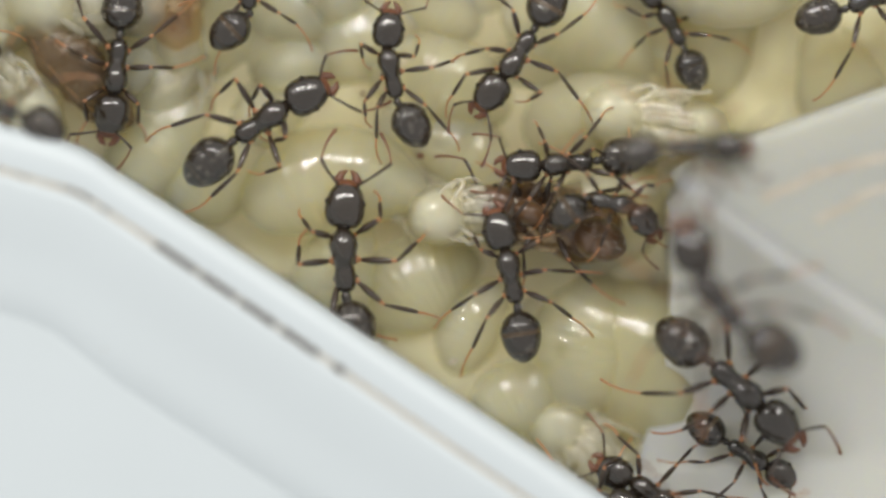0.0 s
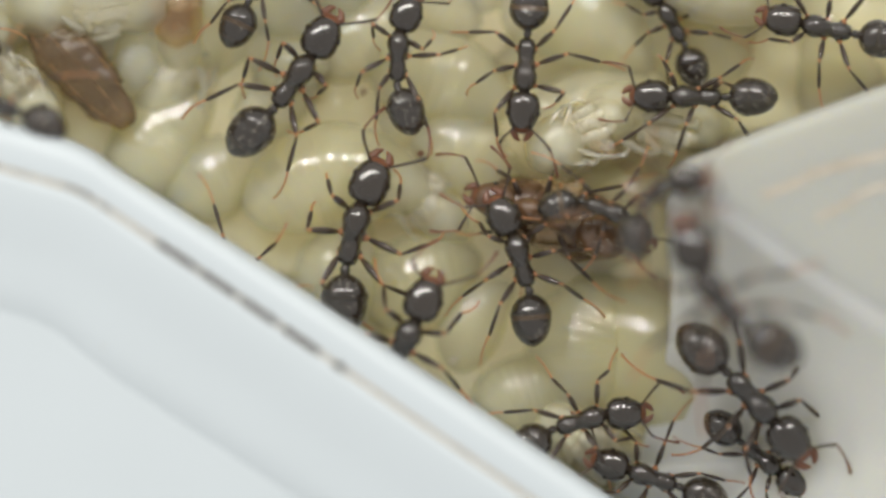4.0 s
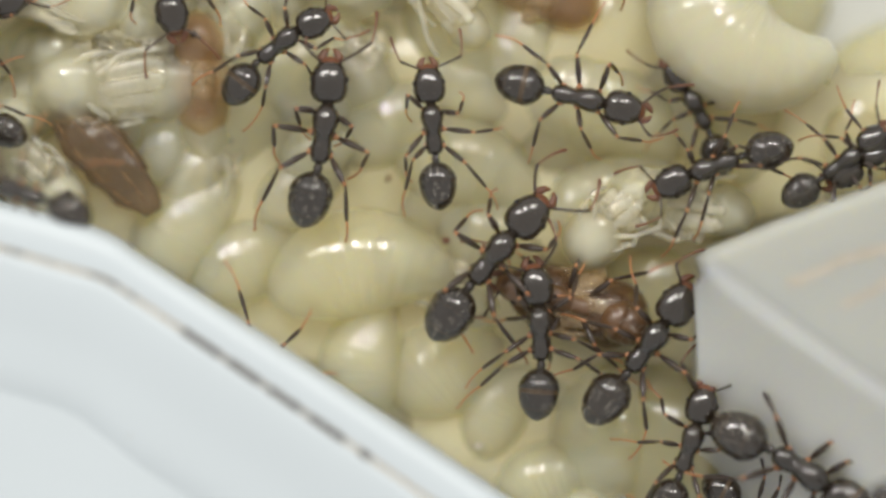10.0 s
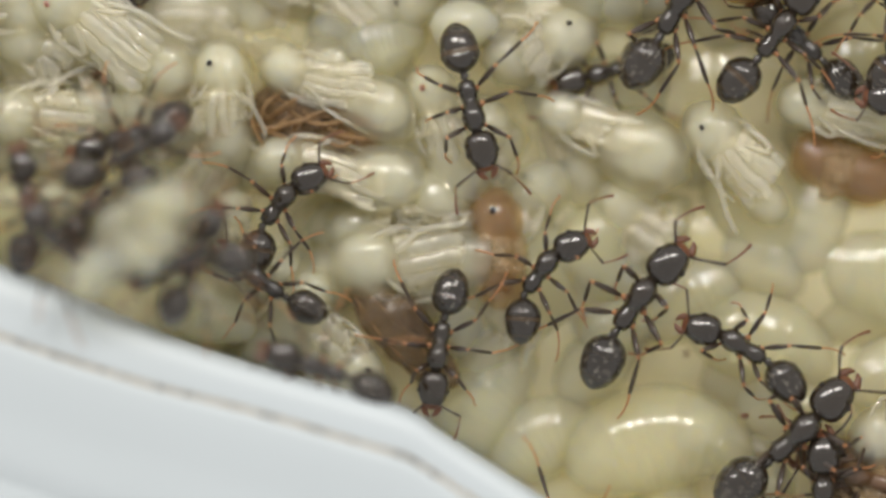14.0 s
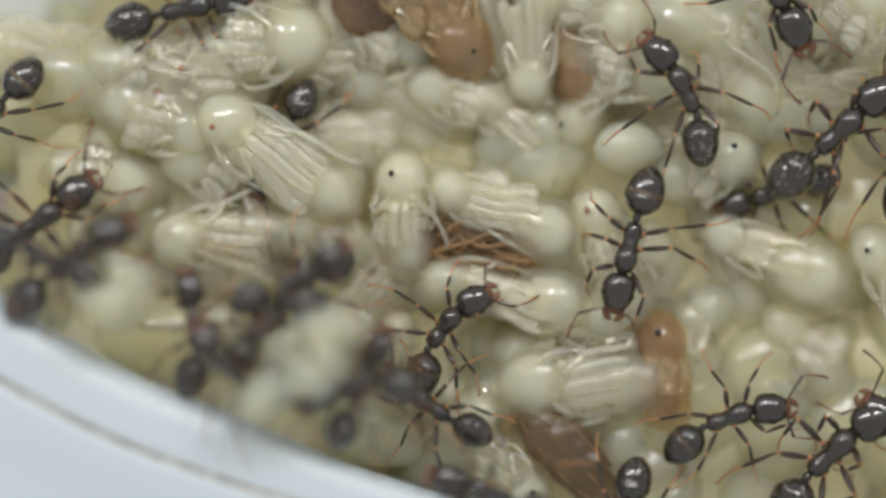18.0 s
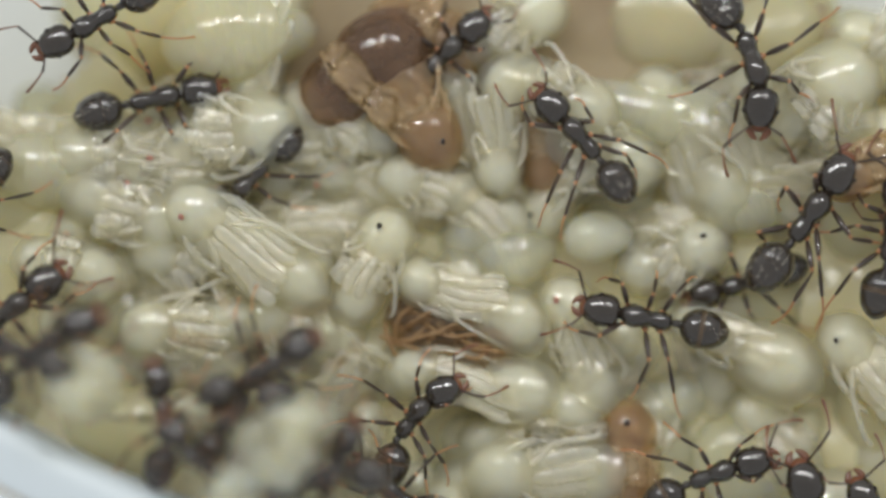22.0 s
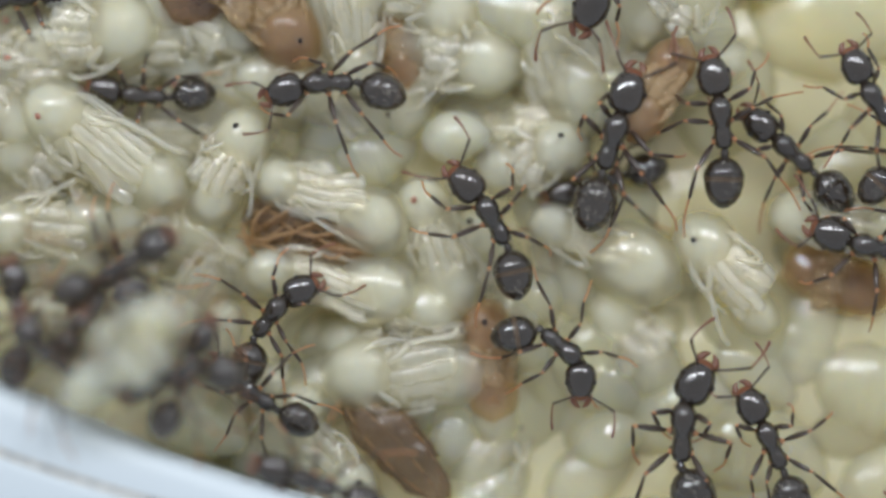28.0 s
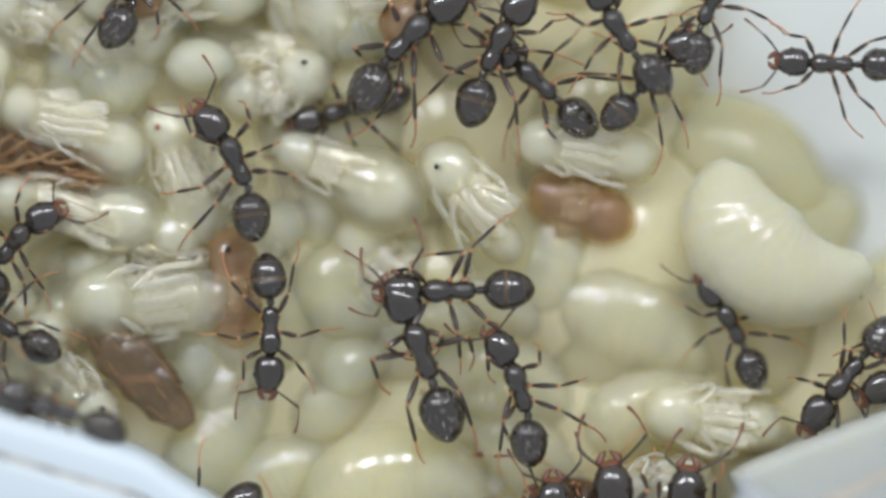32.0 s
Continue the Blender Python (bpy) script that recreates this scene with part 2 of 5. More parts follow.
def ant(seed, s, label, pose_legs=None, antennae=None, skin=None):
    """A worker ant: head, mesosoma, waist, gaster and six legs on an empty at its middle; x forward, feet 44 units below."""
    rng = random.Random(seed)
    skin = skin or CHITIN
    root = new("ant")
    tagged(root, label, "ant", "worker ants")
    root.scale = (s, s, s)
    part("mesosoma", profile_data(MESO, 20, 1.05), skin, root)
    part("petiole", tube_data([(-52, 0, -5), (-57, 0, -4), (-61, 0, 0), (-65, 0, 5), (-68, 0, 5), (-71, 0, -1), (-73, 0, -2)], [5, 5.2, 7, 9.4, 9, 6.4, 4.5], 10), skin, root)
    head = part("head", profile_data(HEAD, 24, 0.76), [skin, RUST], root, place=Matrix.Translation(Vector((50, 0, 4)) * U))
    for p in head.data.polygons:
        p.material_index = 1 if p.center.x > 35 * U else 0
    head.data.transform(Matrix.Translation(Vector((39, 0, 0)) * U))
    gaster = part("gaster", profile_data(GASTER, 26, 0.9), [skin, BAND], root, place=Matrix.Translation(Vector((-64, 0, 0)) * U))
    for p in gaster.data.polygons:
        x = p.center.x / U
        if (-61 if seed % 3 == 0 else -53) < x < -50.5 or -95 < x < -89.5:
            p.material_index = 1
    part("waist_node", blob_data(-11, 0, 2, 7, 9.6, 11, 6, 10), skin, gaster)
    part("bristles", bristles(rng, 44 if seed % 3 else 16), HAIR, gaster, "short pale bristles", smooth=False)
    for side in (1, -1):
        part("eye", blob_data(47, 32 * side, 8, 6, 4, 6, 6, 8), EYE, head)
        part("mandible", tube_data([(76, 13 * side, -6), (87, 16 * side, -8), (97, 11 * side, -9), (103, 3 * side, -9)], [8, 8.5, 6, 2], 8, 0.7), RUST, head, "rust-red mandible")
        out, reach, fold = antennae[0 if side == 1 else 1] if antennae else (rng.uniform(42, 74), rng.uniform(90, 124), rng.uniform(-30, 40))
        e = Vector((reach, out * side, 14))
        root_of = Vector((76, 14 * side, 3))
        bow = Vector((3, 7 * side, 6))
        part("scape", tube_data([tuple(root_of), tuple(root_of * 0.88 + e * 0.12 + bow * 0.5), tuple(root_of * 0.5 + e * 0.5 + bow), tuple(root_of * 0.15 + e * 0.85 + bow * 0.5), tuple(e)], [2.6, 2.3, 2.8, 3.3, 3.0], 7), SHANK, head)
        tip = e + Vector((60 - abs(fold) * 0.35, fold * side, -24))
        mid = (e + tip) / 2 + Vector((5, 6 * side, 4))
        beads = [e * (1 - f) ** 2 + mid * 2 * f * (1 - f) + tip * f * f for f in [i / 20 for i in range(21)]]
        part("funiculus", tube_data([tuple(b) for b in beads], [(2.1 + 2.0 * (i / 20) ** 2) * (0.82 if i % 2 else 1.06) * (0.55 if i == 20 else 1) for i in range(21)], 7), RUST, head, "reddish-brown antenna tip")
        for k in range(3):
            c, kn, an, to = leg_points(rng, LEGS[k], side, k)
            if pose_legs and (side, k) in pose_legs:
                kx, ky, fx, fy = pose_legs[(side, k)]
                kn, to = Vector((kx, ky, 26)), Vector((fx, fy, -44))
                an = kn * 0.46 + to * 0.54 + Vector((0, 6 * side, 5))
            kn, an, to = kn - c, an - c, to - c
            up = Vector((0, 0, 5))
            leg = part("leg", tube_data([(0, 0, 0), tuple(kn * 0.06), tuple(kn * 0.13), tuple(kn * 0.18), tuple(kn * 0.23), tuple(kn * 0.36 + up * 0.6), tuple(kn * 0.52 + up), tuple(kn * 0.72 + up), tuple(kn * 0.9 + up * 0.5), tuple(kn)], [8.5, 9, 7, 3.8, 3.4, 5.4, 6.5, 5.8, 4.0, 2.8], 9), [SHANK, TARSUS], root, place=Matrix.Translation(c * U))
            for p in leg.data.polygons:
                d = p.center.length / U / kn.length
                p.material_index = 1 if 0.15 < d < 0.27 or d > 0.955 else 0
            shin = an - kn
            part("tibia", tube_data([tuple(kn), tuple(kn + shin * 0.08), tuple(kn + shin * 0.3), tuple(kn + shin * 0.62), tuple(kn + shin * 0.9), tuple(an)], [2.7, 2.5, 3.7, 4.4, 3.8, 2.6], 8), SHANK, leg)
            toes = to - an
            sag = Vector((0, 5 * side, 5))
            knots = [an + toes * f + sag * (4 * f * (1 - f)) for f in [i / 10 for i in range(11)]]
            part("tarsus", tube_data([tuple(q) for q in knots] + [tuple(to + toes.normalized() * 5 + Vector((0, 3, -1)))], [2.6, 2.3, 2.1, 2.3, 1.9, 1.8, 2.2, 1.8, 2.1, 1.8, 2.6, 0.8], 7), TARSUS, leg, "amber-brown foot")
    return root


# ---- brood ----
def larva_data(length, width, curl, seg=20, rings=44, folds=13):
    """A grub bent through curl degrees, with shallow body rings."""
    pts, radii = [], []
    c = radians(max(abs(curl), 1))
    way = 1 if curl > 0 else -1
    rad = length / c
    for i in range(rings + 1):
        t = i / rings
        a = (t - 0.5) * c
        pts.append((rad * math.sin(a), way * (rad * (math.cos(a) - math.cos(c / 2) * 0.5) - rad * 0.5), 0))
        e = max(0.0, math.sin(math.pi * (0.02 + 0.96 * t)))
        body = (e ** 0.55) * (1.0 - 0.32 * t)
        radii.append(max(1.0, width * 0.56 * body * (1 - 0.028 * (0.5 + 0.5 * math.cos(2 * math.pi * folds * t)) ** 3)))
    return tube_data(pts, radii, seg, 0.92)


def larva(x, y, z, length, width, heading, curl, skin=None, folds=13, label="plump cream ant larva lying in the brood pile", roll=0):
    data = larva_data(length, width, curl, folds=folds)
    ob = new("larva", mesh_of("larva", data[0], data[1], skin or LARVA))
    tagged(ob, label, "larva", "ant larvae")
    tip = max(data[0], key=lambda v: v.x)
    part("mouth", blob_data(tip.x / U - 3, tip.y / U, 0, 7, 6, 6, 5, 8), PUPA, ob)
    ob.matrix_basis = Matrix.Translation(at(x, y, z)) @ pose(0, 0, 0, roll, 0, heading)
    return ob


def ribbon(pts, width, rng, seg=8, squash=0.5, rings=0.0):
    """A crinkled limb along a bent line with a blunt tip; rings is the depth of its joints."""
    p = [Vector(q) for q in pts]
    out, rad = [], []
    fine = 7
    n = (len(p) - 1) * fine
    for i in range(n + 1):
        f = i / fine
        k = min(int(f), len(p) - 2)
        a, b, c, d = p[max(k - 1, 0)], p[k], p[k + 1], p[min(k + 2, len(p) - 1)]
        t = f - k
        q = 0.5 * ((2 * b) + (c - a) * t + (2 * a - 5 * b + 4 * c - d) * t * t + (3 * b - a - 3 * c + d) * t ** 3)
        out.append(q + Vector((0, rng.uniform(-0.7, 0.7), rng.uniform(-0.7, 0.7))))
        u = i / n
        e = min(1.0, 0.45 + 2.2 * u) * math.sqrt(max(0.02, min(1.0, (1 - u) * 9)))
        rad.append(width * e * rng.uniform(0.86, 1.1) * (1 - rings * (i % 2)))
    return tube_data(out, rad, seg, squash)


def pupa(hx, hy, gx, gy, z=2.9, head=48, gaster=58, skin=None, limb=None, eyes=1, eye=None, roll=0, tilt=0, seed=0, label="cream-white naked ant pupa with folded legs", limbs=7):
    """A pupa from the middle of its head to the middle of its gaster (plan units)."""
    rng = random.Random(seed + int(hx * 7 + hy * 13))
    skin, limb, eye = skin or PUPA, limb or LIMB, eye or EYE
    d = math.hypot(gx - hx, gy - hy)
    root = new("pupa")
    tagged(root, label, "pupa", "ant pupae")
    wob = rng.uniform(0, 6)
    rows = [(head * 1.1 * math.cos(math.pi * i / 16), head * 0.05 * math.sin(3 * i / 16 + wob), 4) for i in range(17)]
    rad = [max(1, head * math.sin(math.pi * max(0.02, min(0.98, i / 16))) ** 0.86 * (1.0 - 0.10 * math.cos(math.pi * i / 16))) for i in range(17)]
    rough = lambda data: ([v * (1 + 0.045 * noise.noise(v / (U * 38) + Vector((wob, 0, 0)))) for v in data[0]], data[1])
    h = part("head", rough(tube_data(rows, rad, 22, 0.92)), skin, root)
    part("thorax", blob_data(-d * 0.45, 0, -4, d * 0.45, head * 0.88, head * 0.8, 12, 18), skin, root)
    rings = [(-d + gaster * 1.2 * math.cos(math.pi * i / 24), 0.06 * gaster * math.sin(i * 0.2 + wob), 0) for i in range(25)]
    rad = [max(1, gaster * math.sin(math.pi * max(0.02, min(0.98, i / 24))) ** 0.82 * (1 - 0.02 * (i % 5 == 0))) for i in range(25)]
    part("gaster", rough(tube_data(rings, rad, 22, 0.95)), skin, root)
    if eyes >= 1:
        part("eye", blob_data(head * 0.3, head * 0.28, head * 0.85, 6.8, 6, 4.5, 7, 10), eye, h, "dark eye spot")
    if eyes >= 2:
        part("eye", blob_data(head * 0.15, -head * 0.72, head * 0.55, 8, 7, 5, 6, 10), eye, h, "dark eye spot")
    inner = CORE if skin is PUPA else TANCORE if skin is TAN else skin
    part("gaster_core", blob_data(-d, 0, -2, gaster * 0.86, gaster * 0.7, gaster * 0.66, 10, 14), inner, root)
    part("head_core", blob_data(2, 0, 2, head * 0.88, head * 0.8, head * 0.76, 10, 14), inner, h)
    lean = rng.choice((-1, 1)) * rng.uniform(0.05, 0.4)
    sheath = SHEET if limb is LIMB else limb
    lift = max(0.0, gaster - head) * 0.7
    count = limbs + 2 if limbs >= 4 else limbs
    gap = head * 1.7 / max(1, count)
    if limbs >= 4:
        pts = [(-head * 0.2, 0, head * 0.5), (-head * 0.8, lean * head * 0.2, head * 0.62), (-d * 0.55, lean * d * 0.2, head * 0.64 + lift * 0.4), (-d * 0.86, lean * d * 0.32, head * 0.58 + lift * 0.7)]
        part("sheath", ribbon(pts, head * 0.78, rng, 16, 0.26), sheath, root, "clear crinkled sheath under the legs")
    for k in range(count):
        off = (k - (count - 1) / 2) * gap
        far = min(0.96, abs(off) / head)
        y0 = off * 0.72 - lean * head * 0.2
        y1 = off * rng.uniform(0.85, 1.15) + lean * d * 0.34 + rng.uniform(-5, 5)
        zt = -6 + head * 0.86 * math.sqrt(max(0.12, 1 - far * far * 0.9)) + 5 * (k % 2)
        end = min(-d * (1.08 - 0.05 * abs(k - count * 0.5) + rng.uniform(-0.14, 0.06)), -head * 0.9)
        start = -head * rng.uniform(0.2, 0.55)
        bow = rng.uniform(-5, 5)
        pts = [(start, y0, zt * 0.88), (start * 0.75 + end * 0.25, y0 * 0.8 + y1 * 0.2 + bow * 0.7, zt), (start * 0.5 + end * 0.5, y0 * 0.5 + y1 * 0.5 + bow, zt + lift * 0.4 + 2), (start * 0.2 + end * 0.8, y1, zt + lift * 0.8 + 2), (end, y1 * 1.06 + rng.uniform(-4, 4), zt + lift)]
        part("folded_leg", ribbon(pts, gap * rng.uniform(0.72, 1.05), rng, 8, 0.4), limb, root, "translucent folded leg")
    for sd in ((-1, 1) if limbs >= 4 else ()):
        kx, ky = -d * rng.uniform(0.3, 0.5), sd * head * rng.uniform(0.8, 1.08)
        pts = [(-head * 0.1, sd * head * 0.62, head * 0.55), (-head * 0.55, sd * head * 0.85, head * 0.6), (kx, ky, head * 0.62), (kx - 10, ky * 0.85, head * 0.76), (kx + d * 0.15, ky * 0.4, head * 0.9)]
        part("bent_leg", ribbon(pts, gap * 0.4, rng, 8, 0.6), limb, root, "translucent bent leg")
        pts = [(head * 0.2, sd * head * 0.5, head * 0.72), (-head * 0.4, sd * head * 0.9, head * 0.62), (-head * 1.1, sd * head * 0.98, head * 0.5), (-d * 0.8, sd * head * 0.8, head * 0.55)]
        part("folded_antenna", ribbon(pts, gap * 0.34, rng, 8, 0.8, 0.22), limb, root, "ringed folded antenna")
    if limbs >= 5:
        sd = rng.choice((-1, 1))
        pts = [(-d * 0.3, sd * head * 0.6, head * 0.7), (-d * 0.6, sd * head * 0.95, head * 0.74), (-d * 0.95, sd * head * rng.uniform(1.0, 1.3), head * 0.62), (-d * rng.uniform(1.0, 1.15), sd * head * rng.uniform(0.9, 1.3), head * 0.45)]
        part("trailing_leg", ribbon(pts, gap * 0.44, rng, 8, 0.55, 0.2), limb, root, "loose ringed leg")
    ang = math.degrees(math.atan2(-(hy - gy), hx - gx))
    root.matrix_basis = Matrix.Translation(at(hx, hy, z)) @ pose(0, 0, 0, 0, 0, ang) @ pose(0, 0, 0, roll, tilt, 0)
    return root


# ---- the chamber: floor, rim walls and seams ----
def slab(name, outline, z0, z1, mat, label, bevel=0.0):
    bm = bmesh.new()
    vs = [bm.verts.new(at(x, y, z0)) for x, y in outline]
    f = bm.faces.new(vs)
    bm.normal_update()
    r = bmesh.ops.extrude_face_region(bm, geom=[f])
    for v in r["geom"]:
        if isinstance(v, bmesh.types.BMVert):
            v.co.z = z1 * MM
    bmesh.ops.recalc_face_normals(bm, faces=bm.faces[:])
    if bevel:
        edges = [e for e in bm.edges if all(v.co.z > (z1 - 0.01) * MM for v in e.verts)]
        bmesh.ops.bevel(bm, geom=edges, offset=bevel * MM, segments=4, profile=0.5, affect="EDGES")
    me = bpy.data.meshes.new(name)
    bm.to_mesh(me)
    bm.free()
    me.materials.append(mat)
    ob = new(name, me)
    return tagged(ob, label, name.split("_")[0], kind="structure")


def line(points, steps=6):
    """A smooth line through the points."""
    p = [Vector((x, y)) for x, y in points]
    out = []
    for i in range(len(p) - 1):
        a, b, c, d = p[max(i - 1, 0)], p[i], p[i + 1], p[min(i + 2, len(p) - 1)]
        for k in range(steps):
            t = k / steps
            out.append(0.5 * ((2 * b) + (c - a) * t + (2 * a - 5 * b + 4 * c - d) * t * t + (3 * b - a - 3 * c + d) * t ** 3))
    return out + [p[-1]]


def strip(name, stations, section, mat, label, kind="structure", closed=False):
    """Sweep a section along paired lines. section: rows of (share between inner and outer line, extra units outward, height in mm)."""
    verts, faces = [], []
    n = len(section)
    for a, b in stations:
        d = (b - a).normalized()
        for f, e, z in section:
            q = a + (b - a) * f + d * e
            verts.append(at(q.x, q.y, z))
    for i in range(len(stations) - 1):
        for k in range(n - 1):
            a = i * n + k
            faces.append((a, a + 1, a + n + 1, a + n))
    ob = new(name, mesh_of(name, verts, faces, mat))
    return tagged(ob, label, name.split("_")[0], kind=kind)


slab("floor", [(-3000, -2600), (4600, -2600), (4600, 3600), (-3000, 3600)], -1.0, 0.0, FLOOR, "white plastic floor of the nest chamber")
INNER = line([(-900, -300), (-700, -80), (-520, 95), (-407, 190), (-307, 268), (-207, 330), (-107, 380), (43, 442), (223, 520), (400, 580), (610, 638), (680, 668), (730, 704), (1010, 886), (1415, 1157), (1800, 1420), (2300, 1770)])
SEAM = line([(-960, -160), (-770, 50), (-590, 222), (-465, 310), (-350, 385), (-240, 445), (-130, 497), (20, 553), (200, 610), (375, 655), (590, 718), (655, 738), (710, 772), (960, 940), (1350, 1210), (1740, 1478), (2240, 1830)])
PAIRS = list(zip(INNER, SEAM))
strip("wall_south", PAIRS, [(0.0, 4, 0.0), (0.0, 3, 5.4), (0.02, 2, 6.3), (0.10, 0, 6.7), (0.24, 0, 6.95), (0.5, 0, 7.0), (0.9, 0, 7.0), (1.0, -4, 6.99), (1.0, -3, 5.6)], PLASTIC, "white plastic chamber wall with a rounded lip")
strip("trim", PAIRS, [(1.0, -5, 6.97), (1.0, -3, 7.005), (1.0, 3, 7.005), (1.0, 5, 6.97)], DIRT, "brown dirt line in the seam of the rim")
strip("slab_south", PAIRS, [(1.0, 3, 5.6), (1.0, 4, 6.99), (1.0, 20, 7.0), (1.0, 60, 6.98), (1.0, 110, 6.8), (1.0, 150, 6.72), (1.0, 190, 6.68), (1.0, 240, 6.55), (1.0, 262, 6.3)], PLASTIC, "white plastic plate outside the chamber wall")

PLATE = [b + (b - a).normalized() * 240 for a, b in PAIRS[4:-4:6]]
slab("slab_far", [(p.x, p.y) for p in PLATE] + [(PLATE[-1].x, 4500), (-2600, 4500), (-2600, PLATE[0].y)], 0.0, 6.56, PLASTIC, "flat white plastic plate beyond the rim")

TOPS = [(1702, 722), (1735, 752), (1800, 800), (1930, 890), (2076, 985), (2300, 1140), (2500, 1275), (3300, 1830)]
FEET = [(1692, 742), (1696, 820), (1700, 910), (1697, 985), (1676, 1090), (1645, 1210), (1615, 1340), (1900, 1990)]
BLOCK = [(3300, 240), (2700, 390), (2300, 480), (2048, 560), (1830, 640), (1716, 686), (1694, 702)] + TOPS
slab("wall_east", BLOCK, 0.0, 7.0, MILKY, "white translucent plastic corner of the chamber wall", bevel=0.3)
verts, faces = [], []
tops, feet = line(TOPS, 8), line(FEET, 8)
for i, (a, c) in enumerate(zip(tops, feet)):
    low = 2.85 + 3.1 * max(0.0, 1 - i / len(tops) * 1.7)
    d = (c - a).normalized()
    q = a - d * 26
    verts.append(at(q.x, q.y, 7.006))
    for f in (0.0, 0.07, 0.16, 0.3, 0.5, 0.72, 0.9, 1.0):
        q = a + (c - a) * f
        verts.append(at(q.x, q.y, low + (6.99 - low) * (1 - f) ** 1.25))
    for e, z in ((5, low - 0.15), (8, low - 0.5), (10, 0.5)):
        q = c + d * e
        verts.append(at(q.x, q.y, z))
for i in range(len(tops) - 1):
    for k in range(11):
        a = i * 12 + k
        faces.append((a, a + 1, a + 13, a + 12))
tagged(new("ramp", mesh_of("ramp", verts, faces, SLOPE)), "pale plastic slope below the corner of the wall", "wall", kind="structure")
slab("floor_ledge", [(1760, 900), (1700, 1050), (1670, 1180), (1630, 1330), (2400, 1900), (3200, 1980), (2300, 1325), (1900, 1005)], 0.0, 2.6, SLOPE, "low white plastic ledge in the passage")
for a, w in (([(3200, 420), (2400, 590), (1980, 690), (1915, 716), (1848, 742)], 9), ([(3200, 520), (2400, 640), (2074, 721), (1990, 760), (1942, 782)], 6)):
    strip("trim", [(p, p + Vector((2, w))) for p in line(a)], [(0.0, -3, 7.002), (0.5, 0, 7.015), (1.0, 3, 7.002)], DIRT, "brown dirt line along the wall's top")
for nm, o in (("wall_north", [(-3000, -2600), (4600, -2600), (4600, -2300), (-3000, -2300)]), ("wall_west", [(-3000, -2290), (-2700, -2290), (-2700, 3600), (-3000, 3600)]), ("wall_far_east", [(4300, -2290), (4600, -2290), (4600, 3600), (4300, 3600)])):
    slab(nm, o, 0.0, 7.0, PLASTIC, "plain white plastic wall closing the chamber")

rng = random.Random(11)
for k in range(70):
    i = rng.randrange(20, len(SEAM) - 25)
    p = SEAM[i] + (SEAM[i + 1] - SEAM[i]) * rng.random()
    d = (SEAM[i + 1] - SEAM[i]).normalized()
    r = rng.uniform(1.2, 3.2)
    q = tube_data([(-r * 3, 0, 0), (-r, 0, r * 0.4), (r, 0.5, r * 0.5), (r * 3, 0, 0)], [r * 0.4, r, r * 0.9, r * 0.3], 6, 0.6)
    ob = new("dirt_crumb", mesh_of("dirt_crumb", q[0], q[1], SEAM_DARK))
    tagged(ob, "dark crumb of dirt stuck in the rim seam", "dirt", "dirt crumbs")
    ob.matrix_basis = Matrix.Translation(at(p.x, p.y, 7.0)) @ pose(0, 0, 0, 0, 0, -math.degrees(math.atan2(d.y, d.x)))


# dark streaks laid along one stretch of the seam
for a, b in ((790, 862), (868, 932), (938, 1003), (1010, 1078), (1100, 1122)):
    pts = [p for p in line([(710, 772), (960, 940), (1350, 1210)], 120) if a <= p.x <= b]
    q = [Vector(((p.x - pts[0].x), -(p.y - pts[0].y), 0)) for p in pts]
    r = [4.0 + 3.0 * abs(math.sin(i * 0.9)) * (0.3 if i in (0, len(q) - 1) else 1) for i in range(len(q))]
    data = tube_data(q, r, 6, 0.35)
    ob = new("dirt_streak", mesh_of("dirt_streak", data[0], data[1], SEAM_DARK))
    tagged(ob, "dark streak lying along the rim seam", "dirt", "dirt streaks")
    ob.matrix_basis = Matrix.Translation(at(pts[0].x, pts[0].y, 7.01))


# ---- the bed of larvae low in the pile ----
def inside(x, y, poly):
    hit = False
    for (x1, y1), (x2, y2) in zip(poly, poly[1:] + poly[:1]):
        if (y1 > y) != (y2 > y) and x < (x2 - x1) * (y - y1) / (y2 - y1) + x1:
            hit = not hit
    return hit


BED = [(-400, 270), (-330, -60), (-240, -260), (-60, -480), (900, -480), (1080, -330), (1230, -330), (1420, -260), (1570, -130), (1610, 60), (1680, 90), (1760, 300), (2150, 400), (2250, 600), (1950, 690), (1780, 740), (1770, 860), (1740, 1000), (1700, 1150), (1600, 1400), (1350, 1230), (940, 930), (650, 750), (400, 650), (200, 590), (-130, 450), (-330, 330)]
spots = []
rng = random.Random(5)
tries = 0
while len(spots) < 230 and tries < 9000:
    tries += 1
    x, y = rng.uniform(-340, 2100), rng.uniform(-480, 1330)
    wide = 235 if x > 930 and y > 430 else 165
    if inside(x, y, BED) and not (500 < x < 770 and 420 < y < 650) and all((x - a) ** 2 + (y - b) ** 2 > wide ** 2 for a, b in spots):
        spots.append((x, y))
kinds = [larva(0, 0, -3, 250 + 30 * k, 180 + 22 * k, 0, 40 + 28 * k, DEEP, 0, "cream ant larva deep in the brood pile") for k in range(5)]
